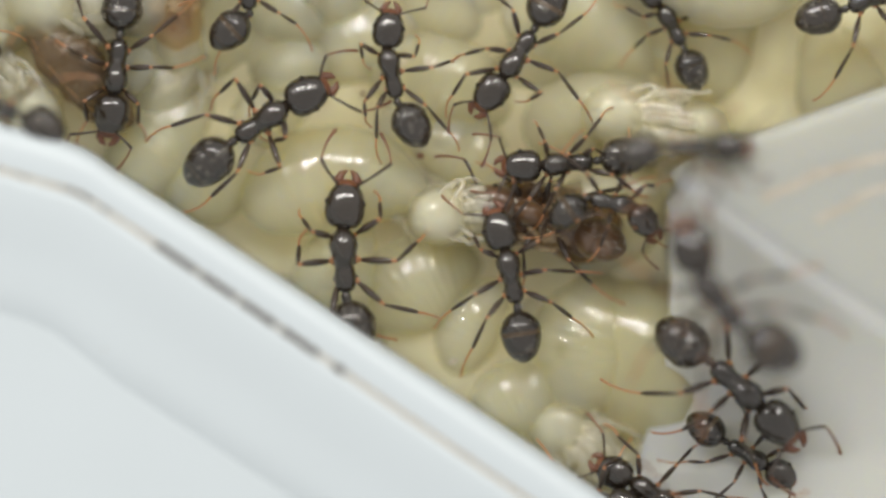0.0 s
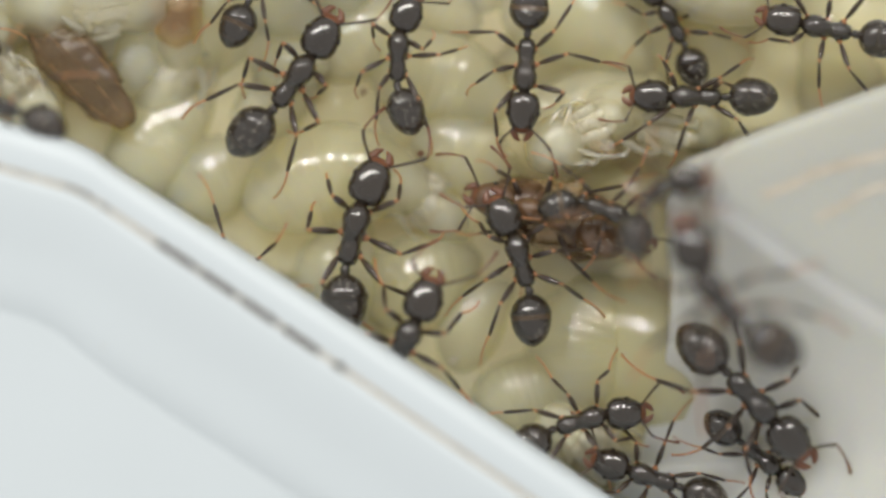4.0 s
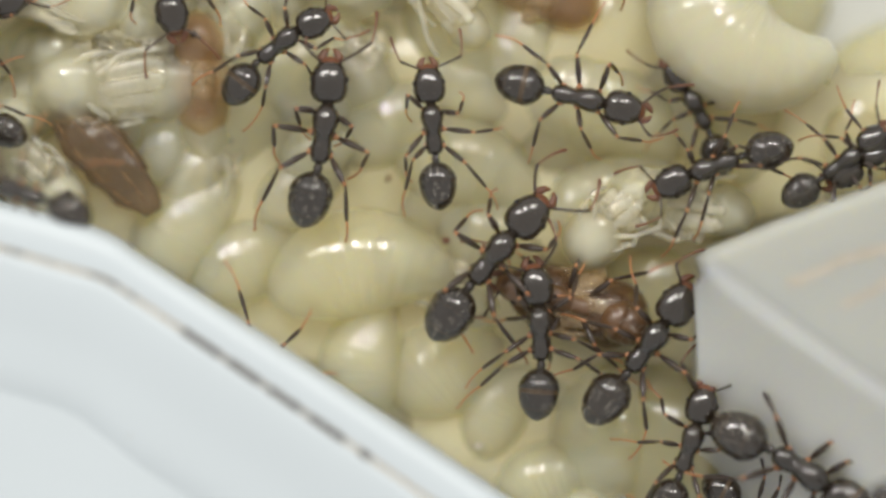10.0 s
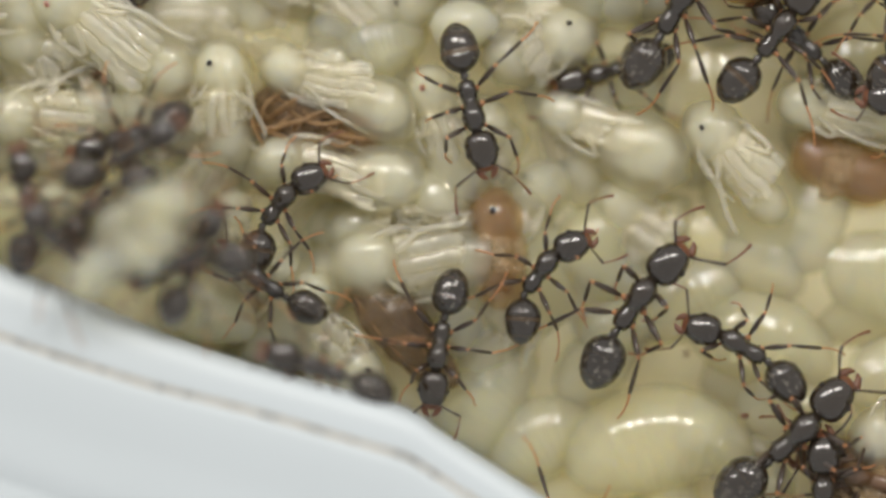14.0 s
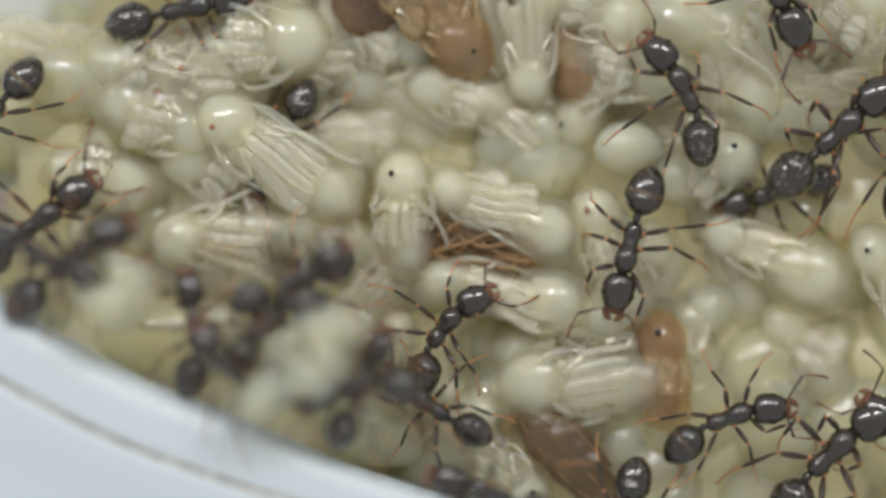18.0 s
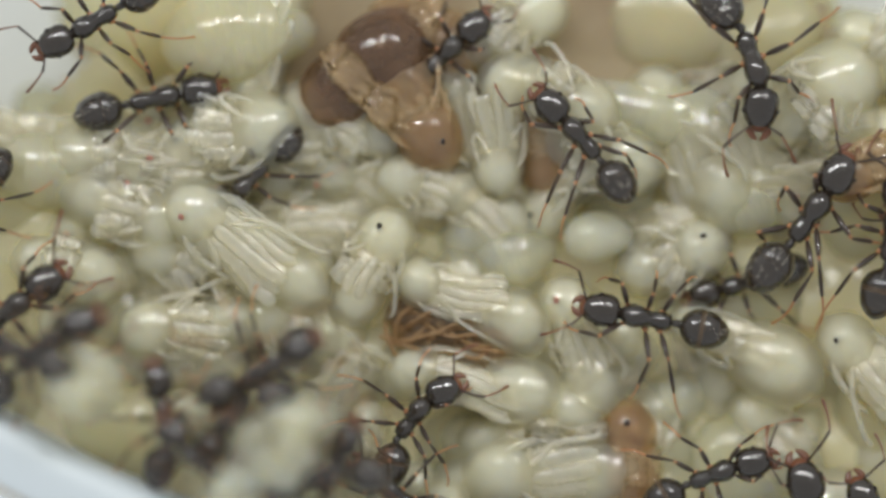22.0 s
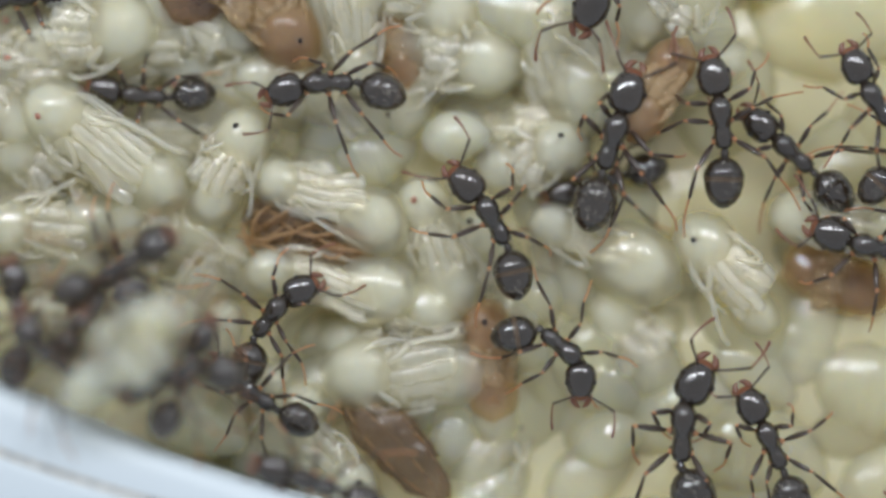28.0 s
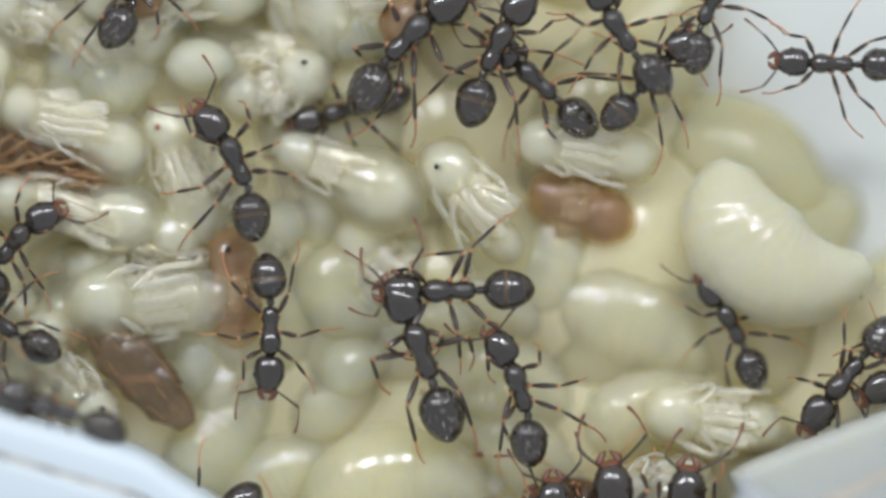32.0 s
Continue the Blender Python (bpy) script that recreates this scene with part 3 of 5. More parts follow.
for i, (x, y) in enumerate(spots):
    pit = max(0.0, min(1.0, (-60 - y) / 160)) * max(0.0, min(1.0, (1150 - x) / 200))
    size = 1.3 if x > 930 and y > 430 else 1.0
    radius = (180 + 22 * (i % 5)) * 0.5 * size / 60
    m = Matrix.Translation(at(x, y, rng.uniform(2.35, 2.75) - radius - 0.9 * pit)) @ pose(0, 0, 0, rng.uniform(-25, 25), rng.uniform(-8, 8), rng.uniform(0, 360)) @ Matrix.Diagonal((size, size, size, 1))
    if i < len(kinds):
        kinds[i].matrix_basis = m
    else:
        copy_thing(kinds[i % len(kinds)], m)

# sheet added to fill the gaps between larvae so they stay pale
verts, faces, index = [], [], {}
step = 22
for i in range(-18, 100):
    for j in range(-24, 64):
        x, y = i * step, j * step
        if not inside(x, y, BED):
            continue
        h = 2.2 + 0.5 * noise.noise((x / 190, y / 190, 0.3)) + 0.2 * noise.noise((x / 80, y / 80, 4.1))
        low = max(0.0, min(1.0, (-60 - y) / 160)) * max(0.0, min(1.0, (1150 - x) / 200))
        h -= 1.3 * low
        index[(i, j)] = len(verts)
        verts.append(at(x, y, h))
for (i, j), k in index.items():
    q = [index.get(c) for c in ((i, j), (i, j + 1), (i + 1, j + 1), (i + 1, j))]
    if None not in q:
        faces.append(tuple(q))
tagged(new("brood_layer", mesh_of("brood_layer", verts, faces, LAYER)), "cream filler sheet in the gaps under the pile", "brood", kind="stuff")

# tan sheet added over the upper part of the brood layer
TAN_BED = [(60, -480), (130, -300), (110, -190), (260, -130), (420, -160), (560, -80), (680, -110), (800, -190), (960, -160), (1060, -130), (1170, -200), (1250, -330), (1150, -480)]
verts, faces, index = [], [], {}
for i in range(2, 60):
    for j in range(-24, -2):
        x, y = i * step, j * step
        if inside(x + 20 * noise.noise((x / 60, y / 60, 8.0)), y + 20 * noise.noise((x / 60, y / 60, 3.0)), TAN_BED):
            index[(i, j)] = len(verts)
            verts.append(at(x, y, 1.75 + 0.25 * noise.noise((x / 120, y / 120, 6.3)) + 0.12 * noise.noise((x / 45, y / 45, 2.1))))
for (i, j), k in index.items():
    q = [index.get(c) for c in ((i, j), (i, j + 1), (i + 1, j + 1), (i + 1, j))]
    if None not in q:
        faces.append(tuple(q))
tagged(new("nest_litter", mesh_of("nest_litter", verts, faces, TAN_SHEET)), "uneven tan layer deep under the pupae", "litter", kind="stuff")

# ---- larvae seen singly ----
larva(1108, 742, 2.6, 345, 205, 6, 95)
larva(1120, 885, 2.1, 230, 170, 80, 60)
larva(1262, 905, 1.9, 230, 190, 30, 60)
larva(1360, 975, 2.0, 200, 130, 60, 70)
larva(1440, 1105, 2.2, 190, 150, 20, 50)
larva(1568, 1014, 1.7, 300, 230, 80, 80)
larva(1790, 284, 3.1, 390, 228, -37, -150, PALE, 13, "fat white ant larva curled on the brood")
larva(805, 655, 1.8, 280, 180, 55, 70)
larva(1030, 520, 2.4, 130, 110, 20, 50)
larva(120, -370, 2.6, 270, 190, 10, 50)
larva(-215, -125, 2.4, 220, 150, -20, 60)
larva(770, 505, 2.3, 150, 105, 60, 90)
larva(870, -255, 2.6, 280, 130, 170, 60)
larva(1195, -240, 2.6, 190, 150, 90, 50)
larva(1040, -80, 2.4, 170, 140, 20, 50)
larva(1290, 560, 1.7, 300, 200, -20, 70)
larva(610, 18, 2.3, 160, 140, 20, 50)
larva(903, 268, 2.2, 120, 108, 30, 40)
larva(-162, 247, 8.1, 103, 84, 154, 60)
larva(-112, 246, 7.3, 80, 84, 120, 46)
larva(-122, 201, 7.5, 110, 72, 140, 60)
larva(-142, 253, 8.6, 94, 75, 38, 63)
larva(-143, 266, 7.2, 84, 60, 151, 32)
larva(178, 384, 7.2, 97, 70, 152, 76)
larva(189, 376, 8.5, 107, 67, 147, 58)
larva(157, 331, 7.4, 88, 70, 55, 46)
larva(226, 340, 8.4, 99, 68, 129, 54)
larva(213, 329, 8.1, 106, 73, 59, 51)
larva(227, 288, 8.6, 118, 76, 178, 40)
larva(124, 421, 8.7, 116, 73, 26, 75)
larva(118, 407, 8.2, 116, 63, 72, 37)
larva(560, -30, 2.2, 170, 120, 30, 50)
larva(1525, 455, 1.35, 380, 230, -20, 55, folds=10)
larva(1395, 325, 1.5, 290, 180, 70, 40, folds=8)
larva(1300, 415, 1.5, 260, 170, -30, 45)
larva(1175, 470, 1.6, 250, 170, 30, 60)
larva(1560, 610, 1.4, 320, 200, 20, 60)
larva(1010, 425, 1.7, 200, 150, -20, 45)
larva(1335, 700, 1.6, 290, 190, -35, 70)
larva(1000, 590, 1.7, 210, 150, 40, 60)
larva(905, 720, 1.9, 230, 160, 25, 70)
larva(300, 490, 3.2, 190, 130, -20, 40)

# ---- pupae ----
pupa(45, -62, 215, 55, 3.2, 66, 60, eyes=1, eye=EYE_RED, roll=0, limbs=5)
pupa(441, 56, 605, 122, 3.1, 46, 62, eyes=0, roll=0, limbs=6)
pupa(432, 215, 615, 250, 3.0, 50, 66, eyes=0, roll=5, limbs=6)
pupa(565, 172, 440, 145, 2.5, 44, 44, eyes=1, roll=0, limbs=8, skin=TAN, limb=TANLIMB, label="amber-brown ripening ant pupa among pale brood")
pupa(590, 395, 755, 395, 2.9, 70, 68, eyes=0, roll=-10, limbs=5)
pupa(806, 322, 815, 425, 2.9, 52, 50, eyes=1, roll=20, limbs=3, skin=TAN, limb=TANLIMB, label="amber-brown ripening ant pupa among pale brood")
pupa(560, 590, 470, 510, 3.0, 58, 66, eyes=1, roll=0, limbs=5)
pupa(1200, 165, 1290, 290, 3.0, 58, 40, eyes=1, roll=0, limbs=5)
pupa(930, 135, 1072, 198, 2.9, 44, 74, eyes=0, roll=0, limbs=5)
pupa(1362, 115, 1510, 140, 3.0, 50, 52, eyes=0, roll=0, limbs=5)
pupa(1475, 245, 1395, 215, 2.4, 52, 52, eyes=0, roll=0, limbs=3, skin=TAN, limb=TANLIMB, label="amber-brown ripening ant pupa among pale brood")
larva(757, -19, 2.9, 122, 100, 5, 30, PALE, 0, "smooth oval cream larva with a milky core")
pupa(930, -2, 850, 30, 2.7, 60, 55, eyes=1, roll=0, limbs=5)
pupa(578, -145, 592, -290, 3.1, 46, 56, eyes=0, roll=0, limbs=5)
pupa(408, -125, 500, -100, 2.6, 50, 50, eyes=0, roll=0, limbs=5)
pupa(455, -200, 400, -300, 2.9, 60, 70, eyes=1, roll=0, limbs=6, skin=TAN, limb=TANLIMB, label="amber-brown ripening ant pupa among pale brood")
pupa(378, -345, 300, -285, 2.9, 80, 70, eyes=0, roll=0, limbs=3, skin=UMBER, limb=TANLIMB, label="dark umber ripe ant pupa deep in the brood")
pupa(155, -212, 35, -190, 2.8, 74, 62, eyes=0, limbs=5)
pupa(-60, -150, -150, -170, 2.7, 60, 62, eyes=1, eye=EYE_RED, limbs=4)
pupa(-22, -48, -130, -95, 2.8, 62, 64, eyes=0, limbs=4)
pupa(732, -250, 640, -290, 2.9, 62, 60, eyes=0, limbs=6)
pupa(1185, -295, 1110, -240, 2.7, 82, 62, eyes=0, limbs=4)
pupa(500, -360, 420, -400, 2.3, 64, 60, eyes=0, roll=0, limbs=3, skin=TAN, limb=TANLIMB, label="amber-brown ripening ant pupa among pale brood")
pupa(663, -145, 640, -230, 2.5, 50, 50, eyes=0, roll=0, limbs=3, skin=TAN, limb=TANLIMB, label="amber-brown ripening ant pupa among pale brood")
pupa(-65, -140, 60, -170, 2.7, 58, 60, eyes=1, eye=EYE_RED, roll=0, limbs=5)
pupa(-20, 5, 60, 30, 2.6, 60, 50, eyes=0, roll=0, limbs=5)
pupa(-150, 45, -230, 20, 3.0, 60, 50, eyes=0, roll=0, limbs=3)
pupa(-37, 140, 100, 125, 2.9, 58, 55, eyes=0, roll=0, limbs=5)
pupa(170, 120, 250, 150, 2.6, 58, 50, eyes=0, roll=0, limbs=5)
pupa(490, -100, 600, -55, 2.5, 46, 46, eyes=0, roll=0, limbs=5)
pupa(700, 100, 742, 235, 2.8, 52, 60, eyes=1, eye=EYE_RED, roll=0, limbs=5)
pupa(713, 285, 700, 350, 2.6, 68, 50, eyes=0, roll=0, limbs=2)
pupa(1602, 600, 1740, 620, 2.8, 60, 50, eyes=0, roll=0, limbs=5)
pupa(560, 340, 690, 320, 2.5, 50, 60, eyes=0, roll=0, limbs=5)
pupa(480, 455, 420, 540, 2.8, 50, 56, eyes=0, roll=0, limbs=5)
pupa(800, -155, 700, -190, 2.6, 70, 60, eyes=0, roll=0, limbs=4)
pupa(1300, -330, 1230, -370, 2.4, 70, 60, eyes=0, roll=0, limbs=3)
pupa(255, -250, 350, -210, 2.6, 62, 56, eyes=0, roll=0, limbs=5)
pupa(1040, 300, 1100, 380, 1.9, 60, 60, eyes=0, roll=0, limbs=4)
pupa(1180, 700, 1290, 780, 2.2, 50, 50, eyes=0, roll=0, limbs=5)
pupa(1500, 1150, 1600, 1220, 2.2, 60, 55, eyes=0, roll=0, limbs=5)
pupa(640, -420, 560, -380, 2.6, 60, 55, eyes=0, roll=0, limbs=5)
pupa(860, 470, 800, 560, 2.0, 55, 60, eyes=0, roll=0, limbs=5)

# pupae lying deeper in the heap, in a few shapes
HEAP = [(-190, -180), (-60, -300), (180, -300), (330, -190), (700, -260), (900, -330), (1180, -330), (1230, -150), (1050, -20), (960, 90), (900, 250), (820, 420), (760, 560), (560, 600), (330, 480), (60, 360), (-140, 240), (-240, 60)]
BARE = [(330, 60, 640, 200), (500, 400, 800, 660), (290, -400, 700, -170)]
deep = [pupa(0, -4000, 95 + 10 * k, -4000 + 24 * k, 0, 48 + 3 * k, 50 + 4 * k, eyes=k % 2, eye=EYE_RED if k % 3 else EYE, limbs=5 if k % 3 else 4, seed=60 + k, label="cream-white naked ant pupa deeper in the heap") for k in range(6)]
rng = random.Random(31)
bedded, tries = [], 0
while len(bedded) < 58 and tries < 4000:
    tries += 1
    x, y = rng.uniform(-240, 1230), rng.uniform(-340, 610)
    if inside(x, y, HEAP) and not any(x0 < x < x1 and y0 < y < y1 for x0, y0, x1, y1 in BARE) and all((x - a) ** 2 + (y - b) ** 2 > 104 ** 2 for a, b in bedded):
        bedded.append((x, y))
for n, (x, y) in enumerate(bedded):
    m = Matrix.Translation(at(x, y, rng.uniform(1.7, 2.3))) @ pose(0, 0, 0, rng.uniform(-50, 50), rng.uniform(-12, 12), rng.uniform(0, 360))
    if n < len(deep):
        deep[n].matrix_basis = m
    else:
        copy_thing(deep[n % len(deep)], m)
pupa(1425, 770, 1535, 800, 3.0, 58, 62, eyes=0, roll=10, limbs=4, skin=UMBER, limb=TANLIMB, label="dark umber callow pupa held by workers")
tossed = pupa(272 + 50, 60, 340, 170, 3.1, 56, 50, eyes=1, roll=0, limbs=6, label="glassy white ant pupa with a dark eye")
carried = pupa(0, 0, 90, -40, 3.6, 56, 40, eyes=0, limbs=6, label="small white ant pupa carried by ants")


def husk(x0, y0, x1, y1, z, width, label):
    """An open brown seed husk, ribbed lengthways."""
    d = math.hypot(x1 - x0, y1 - y0)
    n = 22
    pts = [(d * i / n, 6 * math.sin(3.1 * i / n), 4 * math.sin(math.pi * i / n)) for i in range(n + 1)]
    radii = [max(1.5, width * 0.5 * math.sin(math.pi * min(0.97, 0.05 + 0.92 * i / n)) ** 0.7) for i in range(n + 1)]
    verts, faces = tube_data(pts, radii, 18, 0.55)
    verts = [v + Vector((9 * noise.noise(v / (U * 33) + Vector((5, 0, 0))) * U, 14 * noise.noise(v / (U * 45)) * U, (4.5 * (i % 2) + 15 * noise.noise(v / (U * 26))) * U)) for i, v in enumerate(verts)]
    ob = new("seed_husk", mesh_of("seed_husk", verts, faces, HUSK))
    tagged(ob, label, "husk", "seed husks")
    for k in range(3):
        a = math.pi * (0.22 + 0.25 * k)
        line_of = [(p[0], p[1] + r * 1.01 * math.cos(a), p[2] + r * 0.57 * math.sin(a)) for p, r in list(zip(pts, radii))[1:-1]]
        part("rib", tube_data(line_of, [0.8] + [1.2 + (i % 3) * 0.4 for i in range(len(line_of) - 2)] + [1.0], 6), FIBRE, ob, "pale raised rib")
    flap = [(d * f, width * (0.42 + 0.1 * math.sin(9 * f)), 6 + 12 * math.sin(math.pi * f)) for f in (0.25, 0.35, 0.45, 0.55, 0.65, 0.75)]
    part("torn_flap", tube_data(flap, [3, 12, 16, 15, 11, 2], 10, 0.22), HUSK, ob, "curled torn flap")
    ob.matrix_basis = Matrix.Translation(at(x0, y0, z)) @ pose(0, 0, 0, 0, 0, math.degrees(math.atan2(y0 - y1, x1 - x0)))


husk(560, 436, 733, 622, 3.1, 104, "brown ribbed seed husk wedged in the pile")
husk(380, 110, 560, 155, 2.8, 100, "brown shrivelled husk between white pupae")

husk(318, -318, 470, -240, 2.7, 100, "dark brown crumpled husk deep in the brood")

tuft = tagged(new("fibre_tuft"), "tangled amber-brown fibres of an opened cocoon", "fibres")
tuft.matrix_basis = Matrix.Translation(at(470, 142, 3.25))
rng = random.Random(77)
for k in range(26):
    x, y, h = rng.uniform(-105, 60), rng.uniform(-38, 38), rng.gauss(0.1, 0.5)
    n = rng.uniform(60, 120)
    bow, rise = rng.uniform(-22, 22), rng.uniform(4, 20)
    pts = [(x + math.cos(h) * n * f - math.sin(h) * bow * math.sin(math.pi * f), y + math.sin(h) * n * f + math.cos(h) * bow * math.sin(math.pi * f), rise * math.sin(math.pi * f) + rng.uniform(-3, 3)) for f in [i / 9 for i in range(10)]]
    part("fibre", tube_data(pts, [rng.uniform(1.8, 3.4)] * 9 + [1.0], 6), FIBRE, tuft)

tugged = pupa(0, 0, 100, 30, 3.9, 46, 44, eyes=0, limbs=4, skin=TAN, limb=TANLIMB, label="amber callow ant pupa tugged by two ants")
for n, (x, y, z, r) in enumerate(((1252, 670, 3.3, 6), (1310, 1035, 2.9, 6), (1967, 1119, 3.2, 4), (-172, -260, 0.1, 6), (-50, -135, 3.4, 7), (943, 160, 2.7, 6), (1150, 560, 2.6, 5), (240, 700, 6.7, 5), (980, 1130, 6.65, 5), (700, 1010, 6.6, 4))):
    q = blob_data(0, 0, 0, r * 1.3, r, r * 0.7, 5, 7)
    ob = new("crumb", mesh_of("crumb", q[0], q[1], DIRT if n % 2 else RUST))
    tagged(ob, "tiny brown crumb of debris lying loose", "crumb", "crumbs")
    ob.matrix_basis = Matrix.Translation(at(x, y, z)) @ pose(0, 0, 0, 0, 0, n * 41)

# ---- ants ----
ant_a1 = ant(1, 0.97, "black worker ant biting a nestmate on the brood", pose_legs={(1, 0): (32, 58, -17, 20), (1, 1): (1, 92, -68, 71), (1, 2): (-81, 68, -197, 90), (-1, 0): (16, -50, -21, -22), (-1, 1): (-21, -88, -73, -62), (-1, 2): (-92, -52, -210, -58)})
ant_a2 = ant(2, 0.82, "glossy black worker ant with reddish feet on the brood", pose_legs={(1, 0): (73, 53, 16, 43), (1, 1): (-52, 70, -106, 66), (1, 2): (-70, 46, -187, 62), (-1, 0): (21, -57, 66, -69), (-1, 1): (-10, -91, 2, -150), (-1, 2): (-88, -59, -195, -108)})
ant_a3 = ant(3, 0.86, "glossy black worker ant with reddish feet on the brood", pose_legs={(1, 0): (37, 84, 78, 50), (1, 1): (-18, 89, 26, 199), (-1, 0): (90, -68, 181, -56), (-1, 1): (23, -62, 81, -104), (-1, 2): (-75, -60, -86, -148)})
ant_a4 = ant(4, 1.02, "glossy black worker ant with reddish feet on the brood", pose_legs={(1, 0): (50, 54, 92, 70), (1, 1): (-6, 80, 53, 63), (1, 2): (-101, 26, -146, -83), (-1, 0): (66, -67, 116, -55), (-1, 1): (-9, -91, 48, -146), (-1, 2): (-83, -65, -113, -160)})
ant_a5 = ant(5, 0.83, "glossy black worker ant with reddish feet on the brood", pose_legs={(1, 0): (87, 72, 166, 141), (1, 1): (28, 55, 82, 134), (1, 2): (-99, 34, -165, 84), (-1, 0): (42, -53, 60, -95), (-1, 1): (-49, -54, -109, -109), (-1, 2): (-62, -26, -134, 36)})
ant_a6 = ant(6, 0.88, "glossy black worker ant with reddish feet on the brood")
ant_a8 = ant(7, 0.97, "glossy black worker ant with reddish feet on the brood")
ant_a9 = ant(8, 1.02, "glossy black worker ant with reddish feet on the brood")
ant_a10 = ant(9, 0.72, "glossy black worker ant with reddish feet on the brood")
ant_a11 = ant(10, 0.83, "glossy black worker ant with reddish feet on the brood")
ant_a12 = ant(11, 0.81, "glossy black worker ant with reddish feet on the brood")
ant_a13 = ant(12, 0.79, "black worker ant biting a nestmate on the brood")
ant_a14 = ant(13, 0.90, "glossy black worker ant with reddish feet on the brood")
ant_a16 = ant(14, 0.82, "glossy black worker ant with reddish feet on the brood")
ant_a17 = ant(15, 1.06, "dark worker ant climbing on the chamber rim")
ant_b17 = ant(16, 0.72, "black worker ant half buried under pupae")
ant_a18 = ant(17, 0.72, "glossy black worker ant with reddish feet on the brood")
ant_a19 = ant(18, 0.72, "glossy black worker ant with reddish feet on the brood")
ant_a20 = ant(19, 0.92, "amber-brown callow worker ant held by nestmates", skin=CALLOW)
ant_b1 = ant(20, 0.80, "glossy black worker ant with reddish feet on the brood")
ant_b2 = ant(21, 0.85, "glossy black worker ant with reddish feet on the brood", pose_legs={(1, 0): (78, 66, 153, 65), (1, 1): (-10, 91, 30, 166), (1, 2): (-78, 70, -146, 166), (-1, 0): (50, -67, 99, -70), (-1, 1): (1, -54, 11, -98), (-1, 2): (-61, -54, -107, -89)})
ant_b3 = ant(22, 0.82, "glossy black worker ant with reddish feet on the brood", pose_legs={(1, 0): (89, 68, 145, 43), (1, 1): (-24, 88, -72, 195), (1, 2): (-74, 74, -148, 166), (-1, 0): (4, -41, 71, -48), (-1, 1): (-58, -64, -166, -111), (-1, 2): (-96, -45, -151, -19)})
ant_b4 = ant(23, 0.74, "black worker ant half buried under pupae")
ant_b5 = ant(24, 0.88, "glossy black worker ant with reddish feet on the brood")
ant_b6 = ant(25, 0.85, "black worker ant half buried under pupae")
ant_b7 = ant(26, 0.81, "black worker ant walking on the white floor")
ant_b8 = ant(27, 0.82, "black worker ant walking on the white floor")
ant_b9 = ant(28, 0.93, "glossy black worker ant with reddish feet on the brood")
ant_b10 = ant(29, 0.95, "black worker ant biting a nestmate on the brood", pose_legs={(1, 0): (66, 39, 105, -13), (1, 1): (14, 70, -26, 50), (1, 2): (-85, 63, -89, 18), (-1, 0): (9, -87, 43, -140), (-1, 1): (-60, -61, -154, -133), (-1, 2): (-84, -64, -202, -64)})
ant_b11 = ant(30, 0.87, "black worker ant biting a nestmate on the brood")
ant_b13 = ant(31, 0.81, "glossy black worker ant with reddish feet on the brood")
ant_b14 = ant(32, 0.80, "glossy black worker ant with reddish feet on the brood")
ant_b15 = ant(33, 0.74, "black worker ant walking on the white floor")
ant_b12 = ant(34, 0.72, "black worker ant walking on the white floor")
ant_b16 = ant(35, 0.79, "glossy black worker ant with reddish feet on the brood")
ant_c4 = ant(36, 0.87, "glossy black worker ant with reddish feet on the brood", pose_legs={(1, 0): (61, 85, 107, 118), (1, 1): (-7, 91, 5, 167), (1, 2): (-91, 53, -163, 85), (-1, 0): (69, -53, 115, -43), (-1, 1): (-24, -85, 80, -44), (-1, 2): (-64, -81, -169, -133)})
ant_c5 = ant(37, 0.72, "glossy black worker ant with reddish feet on the brood")
ant_c6 = ant(38, 0.75, "glossy black worker ant with reddish feet on the brood")
ant_l7 = ant(39, 0.72, "dark worker ant climbing on the chamber rim")
ant_l8 = ant(40, 0.72, "dark worker ant climbing on the chamber rim")
ant_l9 = ant(41, 0.72, "dark worker ant climbing on the chamber rim")
ant_l4 = ant(42, 0.77, "matt black worker ant crouched among pupae")
ant_l5 = ant(43, 0.72, "matt black worker ant crouched among pupae")
ant_l6 = ant(44, 0.72, "glossy black worker ant with reddish feet on the brood")
ant_la = ant(45, 0.72, "dark worker ant climbing on the chamber rim")
ant_lb = ant(46, 0.72, "dark worker ant climbing on the chamber rim")
ant_lc = ant(47, 0.78, "dark worker ant climbing on the chamber rim")
ant_ld = ant(48, 0.72, "dark worker ant climbing on the chamber rim")
ant_le = ant(49, 0.88, "dark worker ant climbing on the chamber rim")
ant_lf = ant(50, 0.75, "dark worker ant climbing on the chamber rim")


